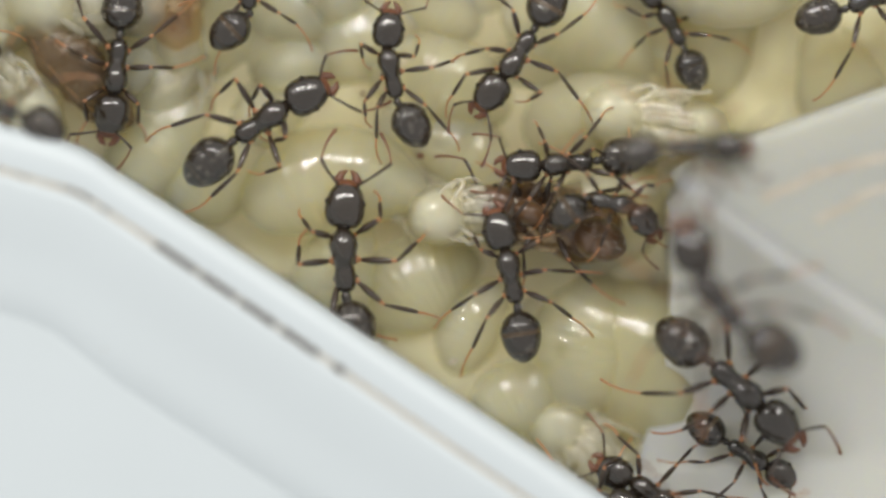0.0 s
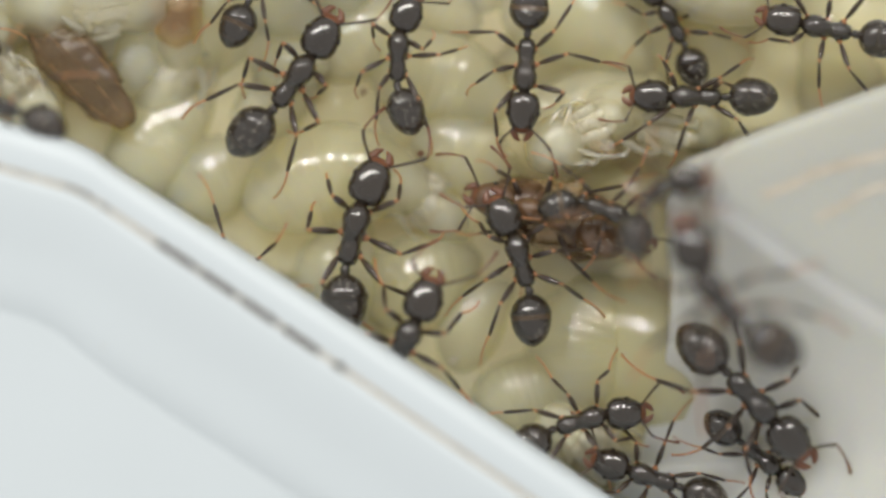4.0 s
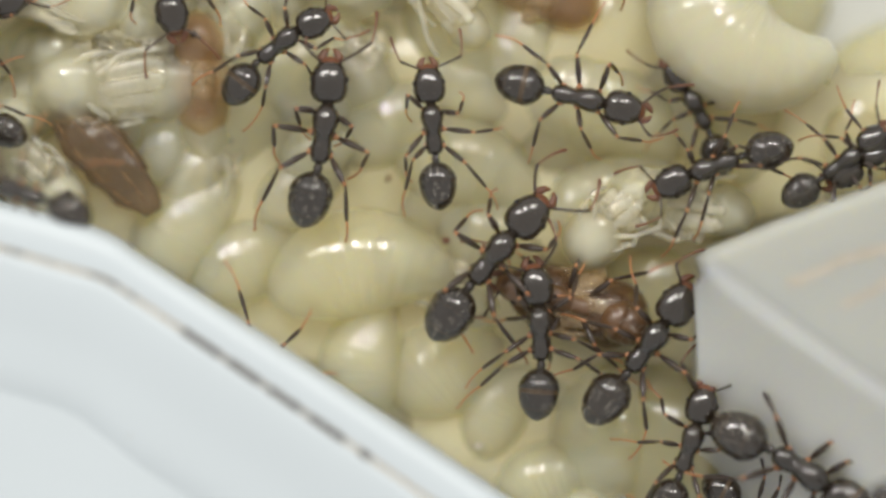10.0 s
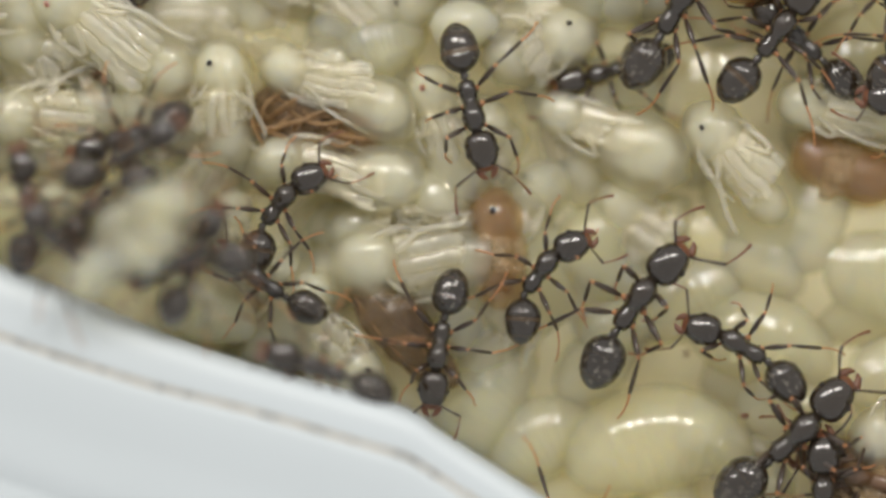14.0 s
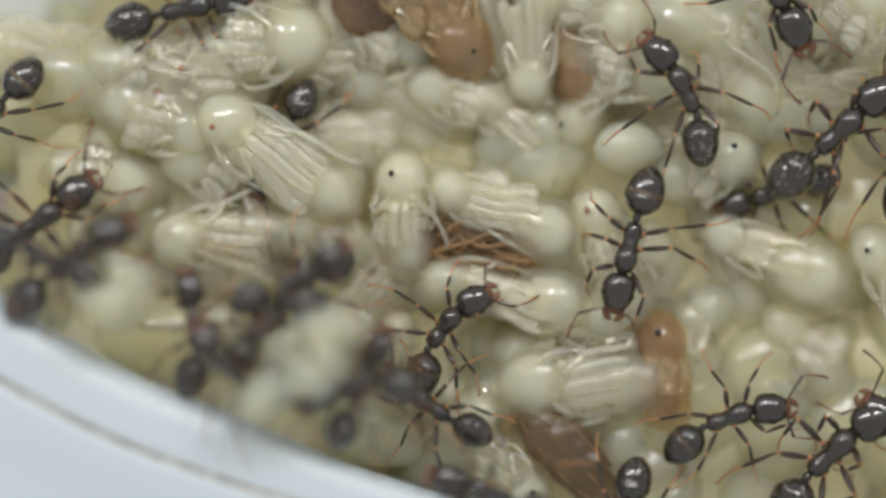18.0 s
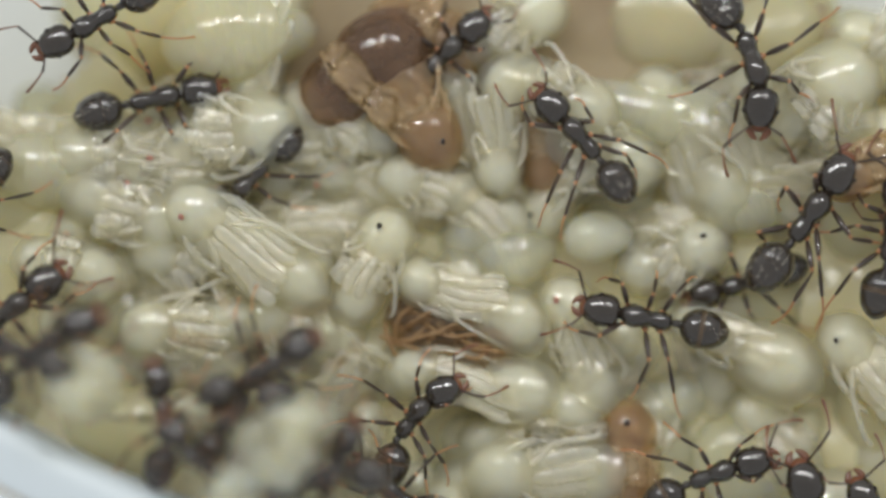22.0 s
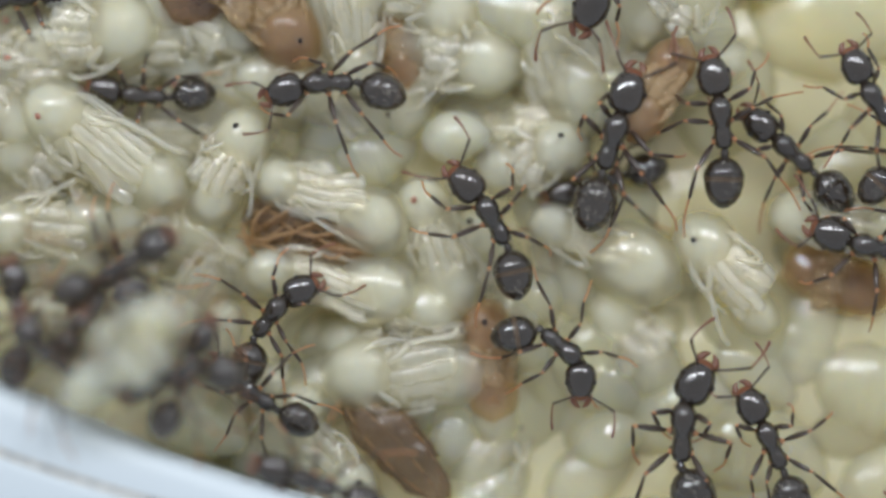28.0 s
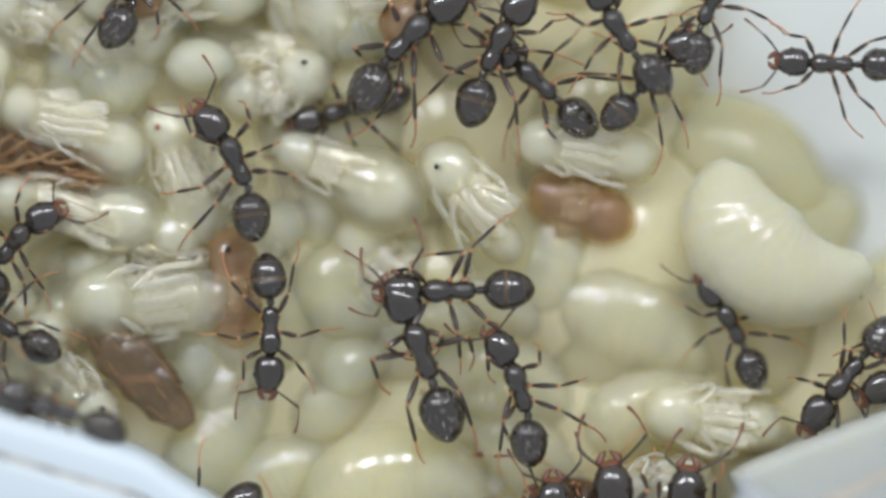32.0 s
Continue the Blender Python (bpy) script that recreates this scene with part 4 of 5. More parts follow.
# ---- what moves ----
def go(thing, rows, s=1.0):
    """rows: seconds, x, y, z in mm, heading, turn of head, turn of gaster in degrees."""
    if len(rows) == 1:
        t, x, y, z, h, a, g = rows[0]
        thing.matrix_basis = pose(x * MM, y * MM, z * MM, 0, 0, h) @ Matrix.Diagonal((s, s, s, 1))
    else:
        walk(thing, [(t, pose(x * MM, y * MM, z * MM, 0, 0, h)) for t, x, y, z, h, a, g in rows])
    head = [o for o in thing.children if o.name.startswith("head")][0]
    gaster = [o for o in thing.children if o.name.startswith("gaster")][0]
    legs = [o for o in thing.children if o.name.startswith("leg")]
    if len(rows) == 1:
        head.matrix_basis = head.matrix_basis @ pose(0, 0, 0, 0, 0, rows[0][5])
        gaster.matrix_basis = gaster.matrix_basis @ pose(0, 0, 0, 0, 0, -rows[0][6])
        return
    hb, gb = head.matrix_basis.copy(), gaster.matrix_basis.copy()
    walk(head, [(t, hb @ pose(0, 0, 0, 0, 0, a)) for t, x, y, z, h, a, g in rows])
    walk(gaster, [(t, gb @ pose(0, 0, 0, 0, 0, -g)) for t, x, y, z, h, a, g in rows])
    # the legs step while the ant walks: two sets of three in turn
    steps, phase, t, last = [], 0.0, 0.0, None
    while t <= 32.001:
        i = max(k for k in range(len(rows)) if rows[k][0] <= t + 1e-6)
        j = min(i + 1, len(rows) - 1)
        f = (t - rows[i][0]) / max(1e-6, rows[j][0] - rows[i][0]) if j > i else 0
        at_now = [rows[i][c] + (rows[j][c] - rows[i][c]) * f for c in (1, 2, 4)]
        moved = 0.0 if last is None else math.hypot(at_now[0] - last[0], at_now[1] - last[1]) + abs(at_now[2] - last[2]) * 0.02
        phase += moved * 2.4
        steps.append((t, phase, min(1.0, moved / 0.12)))
        last = at_now
        t += 0.2
    if steps[-1][1] < 1.0:
        return
    for k, leg in enumerate(legs):
        lb = leg.matrix_basis.copy()
        flip = (k % 3 + k // 3) % 2
        keys, before = [], None
        for n, (t, ph, amp) in enumerate(steps):
            v = round(math.sin(ph + math.pi * flip) * 13, 1)
            if n in (0, len(steps) - 1) or v != before or steps[min(n + 1, len(steps) - 1)][1] != ph:
                keys.append((t, lb @ pose(0, 0, 0, 0, 0, v)))
            before = v
        walk(leg, keys)


def motions():
    go(ant_a1, [(0, 3.19, -2.80, 4.40, 34, -7, -7), (2, 3.74, -2.13, 4.40, 39, -7, -7), (4.5, 4.27, -1.51, 4.40, 55, 10, 10), (5, 4.49, -1.23, 4.40, 54, 5, 5), (5.5, 4.62, -0.62, 4.40, 51, -0, -0), (6, 4.48, -0.28, 4.40, 49, -6, -6), (6.5, 4.70, -0.25, 4.40, 54, -1, -1), (7, 4.69, -0.62, 4.40, 59, 4, 4), (7.5, 4.19, -0.94, 4.40, 64, 9, 9), (8, 4.71, -0.45, 4.40, 68, 9, 9), (8.5, 4.53, -0.49, 4.40, 72, 9, 9), (9, 4.15, -0.73, 4.40, 76, 9, 9), (9.5, 4.12, -0.65, 4.40, 78, 8, 8), (10, 4.21, -0.64, 4.40, 81, 6, 6), (10.5, 4.87, -0.20, 4.40, 94, 14, 14), (11, 4.55, -0.24, 4.40, 86, 3, 3), (11.5, 4.48, -0.26, 4.40, 91, 7, 7), (12, 4.51, -0.36, 4.40, 92, 6, 6), (12.5, 4.58, -0.44, 4.40, 91, 5, 5), (13, 4.37, -0.27, 4.40, 86, 2, 2), (13.5, 4.26, -0.64, 4.40, 64, -7, -7), (14, 4.56, -0.46, 4.40, 55, -11, -11), (14.5, 4.42, -0.33, 4.40, 66, -5, -5), (15, 4.45, -0.60, 4.40, 65, 0, 0), (15.5, 4.49, -0.29, 4.40, 55, -6, -6), (17.5, 5.56, -1.36, 4.40, 42, -3, -3), (18, 5.49, -1.23, 4.40, 44, -14, -14), (18.5, 5.17, -1.49, 4.40, 41, -1, -1), (19, 5.43, -1.48, 4.40, 41, 0, 0), (23, 6.07, -0.80, 4.40, 120, 1, 1), (28, 6.19, -0.92, 4.40, 87, -27, -27), (30, 6.23, -0.35, 4.40, 75, -39, -39), (31, 6.48, -0.29, 4.40, 89, -22, -22), (32, 6.05, -0.68, 4.40, 110, 3, 3)], 0.97)
    go(ant_a2, [(0, 6.95, -1.36, 4.40, 102, -19, -19), (2, 7.10, -1.45, 4.40, 99, -18, -18), (4.5, 7.14, -0.81, 4.40, 87, -22, -22), (5, 7.04, -0.71, 4.40, 92, -15, -15), (5.5, 7.28, -0.49, 4.40, 89, -9, -9), (6, 7.50, -0.38, 4.40, 83, -10, -10), (6.5, 7.43, -0.15, 4.40, 82, -9, -9), (7, 7.33, -0.42, 4.40, 95, 2, 2), (7.5, 7.39, -0.78, 4.40, 98, -5, -5), (8, 7.59, -0.68, 4.40, 99, 0, 0), (8.5, 7.72, -0.60, 4.40, 96, -1, -1), (9, 7.67, -0.68, 4.40, 96, 0, 0), (9.5, 7.51, -0.51, 4.40, 98, 1, 1), (10, 7.42, -0.51, 4.40, 95, -0, -0), (10.5, 8.04, 0.05, 4.40, 98, 5, 5), (11, 7.90, -0.34, 4.40, 110, 2, 2), (11.5, 7.91, -0.24, 4.40, 118, 9, 9), (12, 7.91, -0.51, 4.40, 126, 7, 7), (12.5, 7.82, -1.03, 4.40, 130, 8, 8), (13, 7.87, -1.23, 4.40, 138, 5, 5), (13.5, 7.85, -1.65, 4.40, 142, 14, 14), (14, 7.67, -1.74, 4.40, 149, 16, 16), (14.5, 7.56, -1.37, 4.40, 149, 11, 11), (15, 7.41, -1.12, 4.40, 150, 9, 9), (15.5, 7.19, -1.01, 4.40, 151, 9, 9), (17.5, 7.72, -0.93, 4.40, 140, 2, 2), (23, 7.78, -1.05, 4.40, 114, -3, -3), (24.5, 8.19, -0.90, 4.40, 114, -0, -0), (25, 8.61, -0.86, 4.40, 114, 1, 1), (25.5, 8.73, -1.04, 4.40, 114, 1, 1), (27.5, 8.85, -1.21, 4.40, 114, 5, 5), (28, 8.80, -1.33, 4.40, 114, 6, 6), (28.5, 8.77, -1.48, 4.40, 114, 7, 7), (29, 8.72, -1.53, 4.40, 113, 8, 8), (29.5, 8.79, -1.60, 4.40, 114, 9, 9), (30, 8.83, -1.64, 4.40, 113, 10, 10), (30.5, 8.84, -1.62, 4.40, 112, 6, 6), (31, 8.89, -1.59, 4.40, 111, 6, 6), (31.5, 8.89, -1.57, 4.40, 109, 4, 4), (32, 8.93, -1.77, 4.40, 108, 15, 15)], 0.82)
    go(ant_a3, [(0, 10.65, -0.89, 4.40, -123, -5, -5), (2, 10.49, -1.47, 4.40, -107, 3, 3), (4.5, 10.97, -1.13, 4.40, -90, 0, 0), (6, 11.03, -0.78, 4.40, -65, 15, 15), (6.5, 11.10, -1.01, 4.40, -47, 27, 27), (7, 10.99, -1.07, 4.40, -38, 18, 18), (7.5, 11.19, -1.05, 4.40, -27, 1, 1), (8, 11.25, -1.40, 4.40, -24, 9, 9), (8.5, 11.29, -1.55, 4.40, -33, 5, 5), (9, 11.15, -1.51, 4.40, -44, -4, -4), (9.5, 11.32, -1.12, 4.40, -29, 6, 6), (10, 11.73, 0.37, 4.40, -13, -0, -0), (10.5, 13.27, 0.59, 4.40, -8, -2, -2), (11, 15.19, 0.48, 4.40, -3, -5, -5), (11.5, 15.73, 0.51, 4.40, -7, -5, -5), (12.5, 18.79, 0.04, 4.40, -7, -3, -3), (14, 24.45, 0.47, 4.40, 9, 0, 0), (32, 24.45, 0.47, 4.40, 9, 0, 0)], 0.86)
    go(ant_a4, [(0, 5.57, -6.85, 4.40, 93, -9, -9), (2, 5.80, -5.93, 4.40, 94, -3, -3), (4.5, 5.85, -6.17, 4.40, 71, -13, -13), (5, 6.61, -6.13, 4.40, 65, 4, 4), (5.5, 6.99, -5.49, 4.40, 56, -2, -2), (6, 7.86, -4.92, 4.40, 48, -11, -11), (6.5, 7.69, -5.02, 4.40, 34, -13, -13), (7, 7.58, -5.25, 4.40, 15, -33, -33), (7.5, 7.81, -5.59, 4.40, 16, -18, -18), (8, 8.33, -5.26, 4.40, 29, -13, -13), (8.5, 8.37, -4.95, 4.40, 42, 9, 9), (9, 8.54, -4.31, 4.40, 50, -3, -3), (9.5, 8.50, -4.45, 4.40, 50, 14, 14), (10, 9.19, -4.30, 4.40, 51, -4, -4), (10.5, 8.80, -4.30, 4.40, 50, 12, 12), (11, 8.63, -3.99, 4.40, 50, -4, -4), (11.5, 8.65, -3.97, 4.40, 47, 9, 9), (12, 8.65, -4.17, 4.40, 46, -3, -3), (12.5, 8.79, -4.18, 4.40, 44, -3, -3), (13, 9.04, -4.13, 4.40, 42, -2, -2), (13.5, 9.19, -4.25, 4.40, 42, 3, 3), (14, 9.25, -4.40, 4.40, 43, 5, 5), (14.5, 9.28, -4.48, 4.40, 43, 3, 3), (15, 9.17, -4.45, 4.40, 44, 4, 4), (20, 12.30, -6.99, 4.40, 104, 5, 5), (28, 11.95, -6.6, 4.40, 98, 2, 2), (32, 11.95, -6.25, 4.40, 99, 0, 0)], 1.02)
    go(ant_a5, [(0, 12.09, -4.05, 4.40, -175, -4, -4), (2, 13.43, -3.48, 4.40, -164, -1, -1), (2.5, 14.10, -2.86, 4.40, -169, 2, 2), (4.5, 16.20, -2.15, 4.40, -181, -2, -2), (5, 16.38, -2.14, 4.40, -177, -0, -0), (5.5, 16.40, -2.01, 4.40, -174, 2, 2), (6, 15.91, -2.42, 4.40, -170, 5, 5), (6.5, 15.83, -2.43, 4.40, -172, 4, 4), (7, 15.72, -2.26, 4.40, -174, 4, 4), (7.5, 15.61, -2.26, 4.40, -176, 4, 4), (8, 15.56, -2.15, 4.40, -174, -1, -1), (8.5, 15.39, -2.12, 4.40, -169, 0, 0), (9, 15.53, -2.13, 4.40, -166, -1, -1), (9.5, 15.65, -1.67, 4.40, -164, 2, 2), (10, 15.65, -1.64, 4.40, -161, 6, 6), (10.5, 15.53, -1.76, 4.40, -159, 10, 10), (11, 15.54, -2.19, 4.40, -156, 14, 14), (11.5, 15.49, -2.07, 4.40, -158, 14, 14), (12, 15.77, -1.50, 4.40, -160, 14, 14), (20, 18.49, -1.57, 4.40, -130, 6, 6), (32, 18.49, -1.57, 4.40, -130, 6, 6)], 0.83)
    go(ant_a6, [(0, 10.46, -7.33, 4.40, 102, 4, 4), (2, 10.41, -7.73, 4.40, 105, 6, 6), (4.5, 10.76, -6.83, 4.40, 106, 16, 16), (5.5, 10.61, -7.01, 4.40, 84, 25, 25), (6, 10.85, -7.04, 4.40, 94, 10, 10), (6.5, 10.42, -7.08, 4.40, 97, 10, 10), (7, 10.56, -7.01, 4.40, 98, -7, -7), (7.5, 10.75, -6.89, 4.40, 104, 7, 7), (8, 10.84, -6.91, 4.40, 109, 13, 13), (8.5, 11.00, -6.93, 4.40, 109, 14, 14), (9, 10.90, -6.82, 4.40, 106, 10, 10), (9.5, 10.70, -6.55, 4.40, 100, 6, 6), (10, 10.57, -6.51, 4.40, 92, 7, 7), (10.5, 10.09, -6.14, 4.40, 94, -2, -2), (11, 10.27, -6.39, 4.40, 93, 4, 4), (11.5, 9.95, -6.55, 4.40, 94, -12, -12), (12.5, 9.78, -6.20, 4.40, 90, 2, 2), (13, 10.18, -6.13, 4.40, 88, 2, 2), (15, 9.94, -6.46, 4.40, 91, -2, -2), (32, 9.94, -6.46, 4.40, 91, -2, -2)], 0.88)
    go(ant_a8, [(0, 16.78, -15.74, 6.60, 153, 0, 0), (1, 12.23, -12.62, 6.60, 151, 1, 1), (1.5, 10.06, -11.28, 6.60, 141, -1, -1), (2, 8.16, -9.67, 6.60, 149, 12, 12), (2.5, 7.07, -9.17, 6.30, 148, 4, 4), (3.5, 7.23, -9.34, 5.55, 92, 6, 6), (4.5, 7.40, -9.52, 4.80, 36, 9, 9), (6, 10.54, -9.43, 4.40, 4, 7, 7), (7, 11.42, -9.05, 4.40, 42, -6, -6), (7.5, 11.94, -8.61, 4.40, 54, -4, -4), (8, 12.53, -8.14, 4.40, 67, -1, -1), (9, 13.53, -6.97, 4.40, 74, 3, 3), (10, 13.74, -6.91, 4.40, 53, 2, 2), (11, 13.75, -6.47, 4.40, 62, 15, 15), (13, 13.58, -6.27, 4.40, 73, 12, 12), (32, 13.58, -6.27, 4.40, 73, 12, 12)], 0.97)
    go(ant_a9, [(0, 17.15, -10.60, 4.90, -41, -5, -5), (2, 17.23, -10.60, 4.90, -40, -4, -4), (4.5, 17.71, -11.10, 4.90, -47, -2, -2), (5, 17.85, -11.09, 4.90, -47, -1, -1), (5.5, 17.89, -11.02, 4.90, -46, 0, 0), (6, 17.78, -10.89, 4.90, -46, 1, 1), (6.5, 17.67, -10.63, 4.90, -46, -3, -3), (7, 18.21, -10.96, 4.90, -46, -8, -8), (7.5, 18.27, -10.93, 4.90, -43, -7, -7), (8, 18.45, -11.02, 4.90, -42, -4, -4), (8.5, 18.64, -10.95, 4.90, -40, -6, -6), (9, 18.17, -10.80, 4.90, -39, -5, -5), (10, 18.25, -10.56, 4.90, -33, -8, -8), (11, 18.46, -10.86, 4.90, -40, -2, -2), (32, 18.46, -10.86, 4.90, -40, -2, -2)], 1.02)
    go(ant_a10, [(0, 17.49, -12.65, 4.00, -31, 2, 2), (4.5, 17.88, -12.82, 4.00, -38, 1, 1), (5, 17.70, -12.33, 4.00, -38, 2, 2), (5.5, 17.72, -12.35, 4.00, -39, 3, 3), (6, 17.58, -12.40, 4.00, -40, 4, 4), (6.5, 17.52, -12.41, 4.00, -41, 5, 5), (7, 17.43, -12.26, 4.00, -42, 7, 7), (7.5, 17.44, -12.24, 4.00, -39, 5, 5), (8, 17.42, -12.17, 4.00, -35, 4, 4), (8.5, 17.42, -12.05, 4.00, -32, 3, 3), (9, 17.23, -11.91, 4.00, -28, 1, 1), (32, 17.23, -11.91, 4.00, -28, 1, 1)], 0.72)
    go(ant_a11, [(0, 12.58, -14.06, 4.40, 11, -31, -31), (2, 10.87, -12.93, 4.40, 24, -20, -20), (2.5, 10.25, -12.54, 4.40, 49, -9, -9), (4.5, 13.36, -11.43, 4.40, 11, -18, -18), (5, 13.64, -11.26, 4.40, 11, -19, -19), (6, 13.51, -11.39, 4.40, 7, -13, -13), (7, 13.73, -11.19, 4.40, 18, -3, -3), (7.5, 14.23, -10.54, 4.40, 35, 3, 3), (9, 14.76, -10.05, 4.40, 68, 13, 13), (10, 14.96, -9.90, 4.40, 71, 5, 5), (11, 15.09, -9.68, 4.40, 75, 24, 24), (32, 15.09, -9.68, 4.40, 75, 24, 24)], 0.83)
    go(ant_a12, [(0, 14.62, -13.74, 4.00, 151, -0, -0), (6, 14.58, -13.28, 4.00, 163, 2, 2), (32, 14.58, -13.28, 4.00, 163, 2, 2)], 0.81)
    go(ant_a13, [(0, 2.72, 1.23, 4.40, 95, 52, 52), (0.5, 3.06, 1.46, 4.40, 84, 37, 37), (1, 3.16, 1.46, 4.40, 70, 19, 19), (1.5, 3.46, 1.65, 4.40, 60, 6, 6), (2, 4.02, 1.31, 4.40, 54, -3, -3), (2.5, 3.92, 1.65, 4.40, 55, -4, -4), (4.5, 3.03, 1.32, 4.40, 58, -8, -8), (5, 2.96, 1.55, 4.40, 56, -5, -5), (5.5, 2.84, 1.49, 4.40, 54, -2, -2), (6, 2.59, 1.34, 4.40, 52, 1, 1), (6.5, 2.61, 1.35, 4.40, 51, -1, -1), (7, 2.66, 1.47, 4.40, 49, 1, 1), (7.5, 2.56, 1.51, 4.40, 48, -4, -4), (8, 2.83, 1.54, 4.40, 46, -11, -11), (8.5, 2.90, 1.75, 4.40, 43, -23, -23), (9, 3.04, 1.68, 4.40, 39, -28, -28), (9.5, 2.84, 2.01, 4.40, 39, -23, -23), (10, 2.90, 1.94, 4.40, 39, -15, -15), (10.5, 2.46, 1.42, 4.40, 41, -22, -22), (11, 2.48, 1.22, 4.40, 44, -29, -29), (11.5, 1.94, 1.12, 4.40, 45, -29, -29), (12, 2.34, 0.18, 4.40, 49, -34, -34), (12.5, 1.99, 0.22, 4.40, 60, -45, -45), (13, 2.12, 0.41, 4.40, 56, -40, -40), (13.5, 2.01, 0.92, 4.40, 55, -36, -36), (14, 1.78, 0.47, 4.40, 54, -32, -32), (14.5, 2.11, 0.68, 4.40, 53, -28, -28), (15, 2.38, 0.08, 4.40, 51, -24, -24), (15.5, 2.13, 0.28, 4.40, 45, -24, -24), (17.5, 2.92, 0.21, 4.40, 20, -26, -26), (18, 2.49, -0.20, 4.40, 21, -21, -21), (18.5, 2.37, -0.13, 4.40, 23, -15, -15), (19, 2.53, -0.09, 4.40, 25, -7, -7), (19.5, 2.96, 0.06, 4.40, 28, -5, -5), (20, 3.09, 0.08, 4.40, 31, -3, -3), (20.5, 2.81, -0.19, 4.40, 35, 0, 0), (21, 3.93, 0.10, 4.40, 41, 5, 5), (21.5, 3.30, 0.78, 4.40, 29, -4, -4), (22, 2.91, 0.76, 4.40, 21, -9, -9), (22.5, 2.67, 0.72, 4.40, 16, -12, -12), (23, 2.79, 0.31, 4.40, 12, -14, -14), (23.5, 2.82, 0.75, 4.40, 12, -13, -13), (24, 2.61, 0.17, 4.40, 12, -11, -11), (24.5, 2.41, -0.13, 4.40, 11, -9, -9), (25, 2.66, -0.10, 4.40, 11, -8, -8), (25.5, 2.59, 0.14, 4.40, 6, -10, -10), (27.5, 3.46, 0.97, 4.40, -16, -25, -25), (28, 2.67, 1.52, 4.40, -39, -50, -50), (28.5, 2.77, 1.01, 4.40, -46, -30, -30), (29, 2.86, 0.96, 4.40, -65, -49, -49), (29.5, 2.65, 0.85, 4.40, -59, -37, -37), (30, 2.07, 0.49, 4.40, -81, -28, -28), (30.5, 1.91, 0.27, 4.40, -86, -20, -20), (31, 1.62, 0.17, 4.40, -85, -6, -6), (31.5, 1.64, -0.16, 4.40, -88, -10, -10), (32, 1.64, -0.18, 4.40, -90, -5, -5)], 0.79)
    go(ant_a14, [(0, -1.14, -1.24, 3.80, -96, -2, -2), (1, -1.17, -1.11, 3.80, -94, 1, 1), (1.5, -0.16, -2.29, 3.80, -75, -8, -8), (2, 2.11, -6.54, 3.80, -59, -9, -9), (2.5, 2.35, -7.58, 3.80, -50, -1, -1), (4.5, 2.35, -7.62, 3.80, -41, -4, -4), (32, 2.35, -7.62, 3.80, -41, -4, -4)], 0.90)
    go(ant_a16, [(0, 21.13, 0.83, 4.40, 22, 6, 6), (1, 21.11, 0.42, 4.40, 80, 1, 1), (2, 21.09, 0.01, 4.40, 138, -3, -3), (4.5, 19.53, -0.24, 4.40, 173, -0, -0), (6, 20.84, -1.41, 4.40, 198, -5, -5), (7.5, 20.57, -1.23, 4.40, 204, 3, 3), (11, 20.64, -1.22, 4.40, 208, 2, 2), (32, 20.64, -1.22, 4.40, 208, 2, 2)], 0.82)
    go(ant_a17, [(0, 16.41, -8.00, 8.00, 128, -22, -22), (6.5, 16.41, -8.00, 8.00, 128, -22, -22), (7.17, 17.66, -8.98, 8.00, 72, -17, -17), (7.83, 18.91, -9.96, 8.00, 16, -11, -11), (8.5, 20.16, -10.93, 8.00, -40, -6, -6), (12, 24.16, -14.10, 8.00, -40, -6, -6), (32, 24.16, -14.10, 8.00, -40, -6, -6)], 1.06)
    go(ant_b17, [(0, 3.73, 6.36, 2.90, -164, 0, 0)], 0.72)
    go(ant_a18, [(0, 15.69, -3.61, 7.40, 2, -5, -5), (2, 15.57, -3.32, 7.40, -6, -19, -19), (4.5, 14.51, -5.32, 7.40, 57, -47, -47), (6, 14.71, -5.44, 7.40, 81, 11, 11), (7.5, 14.48, -4.43, 7.40, 123, 5, 5), (8.25, 15.25, -3.55, 7.40, 82, 2, 2), (9, 16.03, -2.66, 7.40, 40, -1, -1), (10, 19.47, -1.54, 4.60, 36, 4, 4), (11, 20.24, -1.28, 4.59, 33, 8, 8), (13, 24.18, -0.33, 4.57, 29, 6, 6), (32, 24.18, -0.33, 4.57, 29, 6, 6)], 0.72)
    go(ant_a19, [(0, 13.50, -5.22, 4.80, -11, -44, -44), (1, 13.49, -5.29, 4.84, -11, -44, -44), (5, 13.27, -5.76, 5.00, -33, -14, -14), (6, 13.99, -6.06, 5.50, -97, 17, 17), (7, 14.70, -6.36, 6.00, -161, 49, 49), (7.5, 14.58, -7.15, 5.80, -119, 30, 30), (8, 14.47, -7.94, 5.60, -77, 12, 12), (9, 16.92, -9.47, 5.00, -49, -0, -0), (11, 22.53, -14.25, 5.00, -45, 0, 0), (32, 22.53, -14.25, 5.00, -45, 0, 0)], 0.72)
    go(ant_a20, [(0, 11.32, -5.61, 3.70, 161, 4, 4)], 0.92)
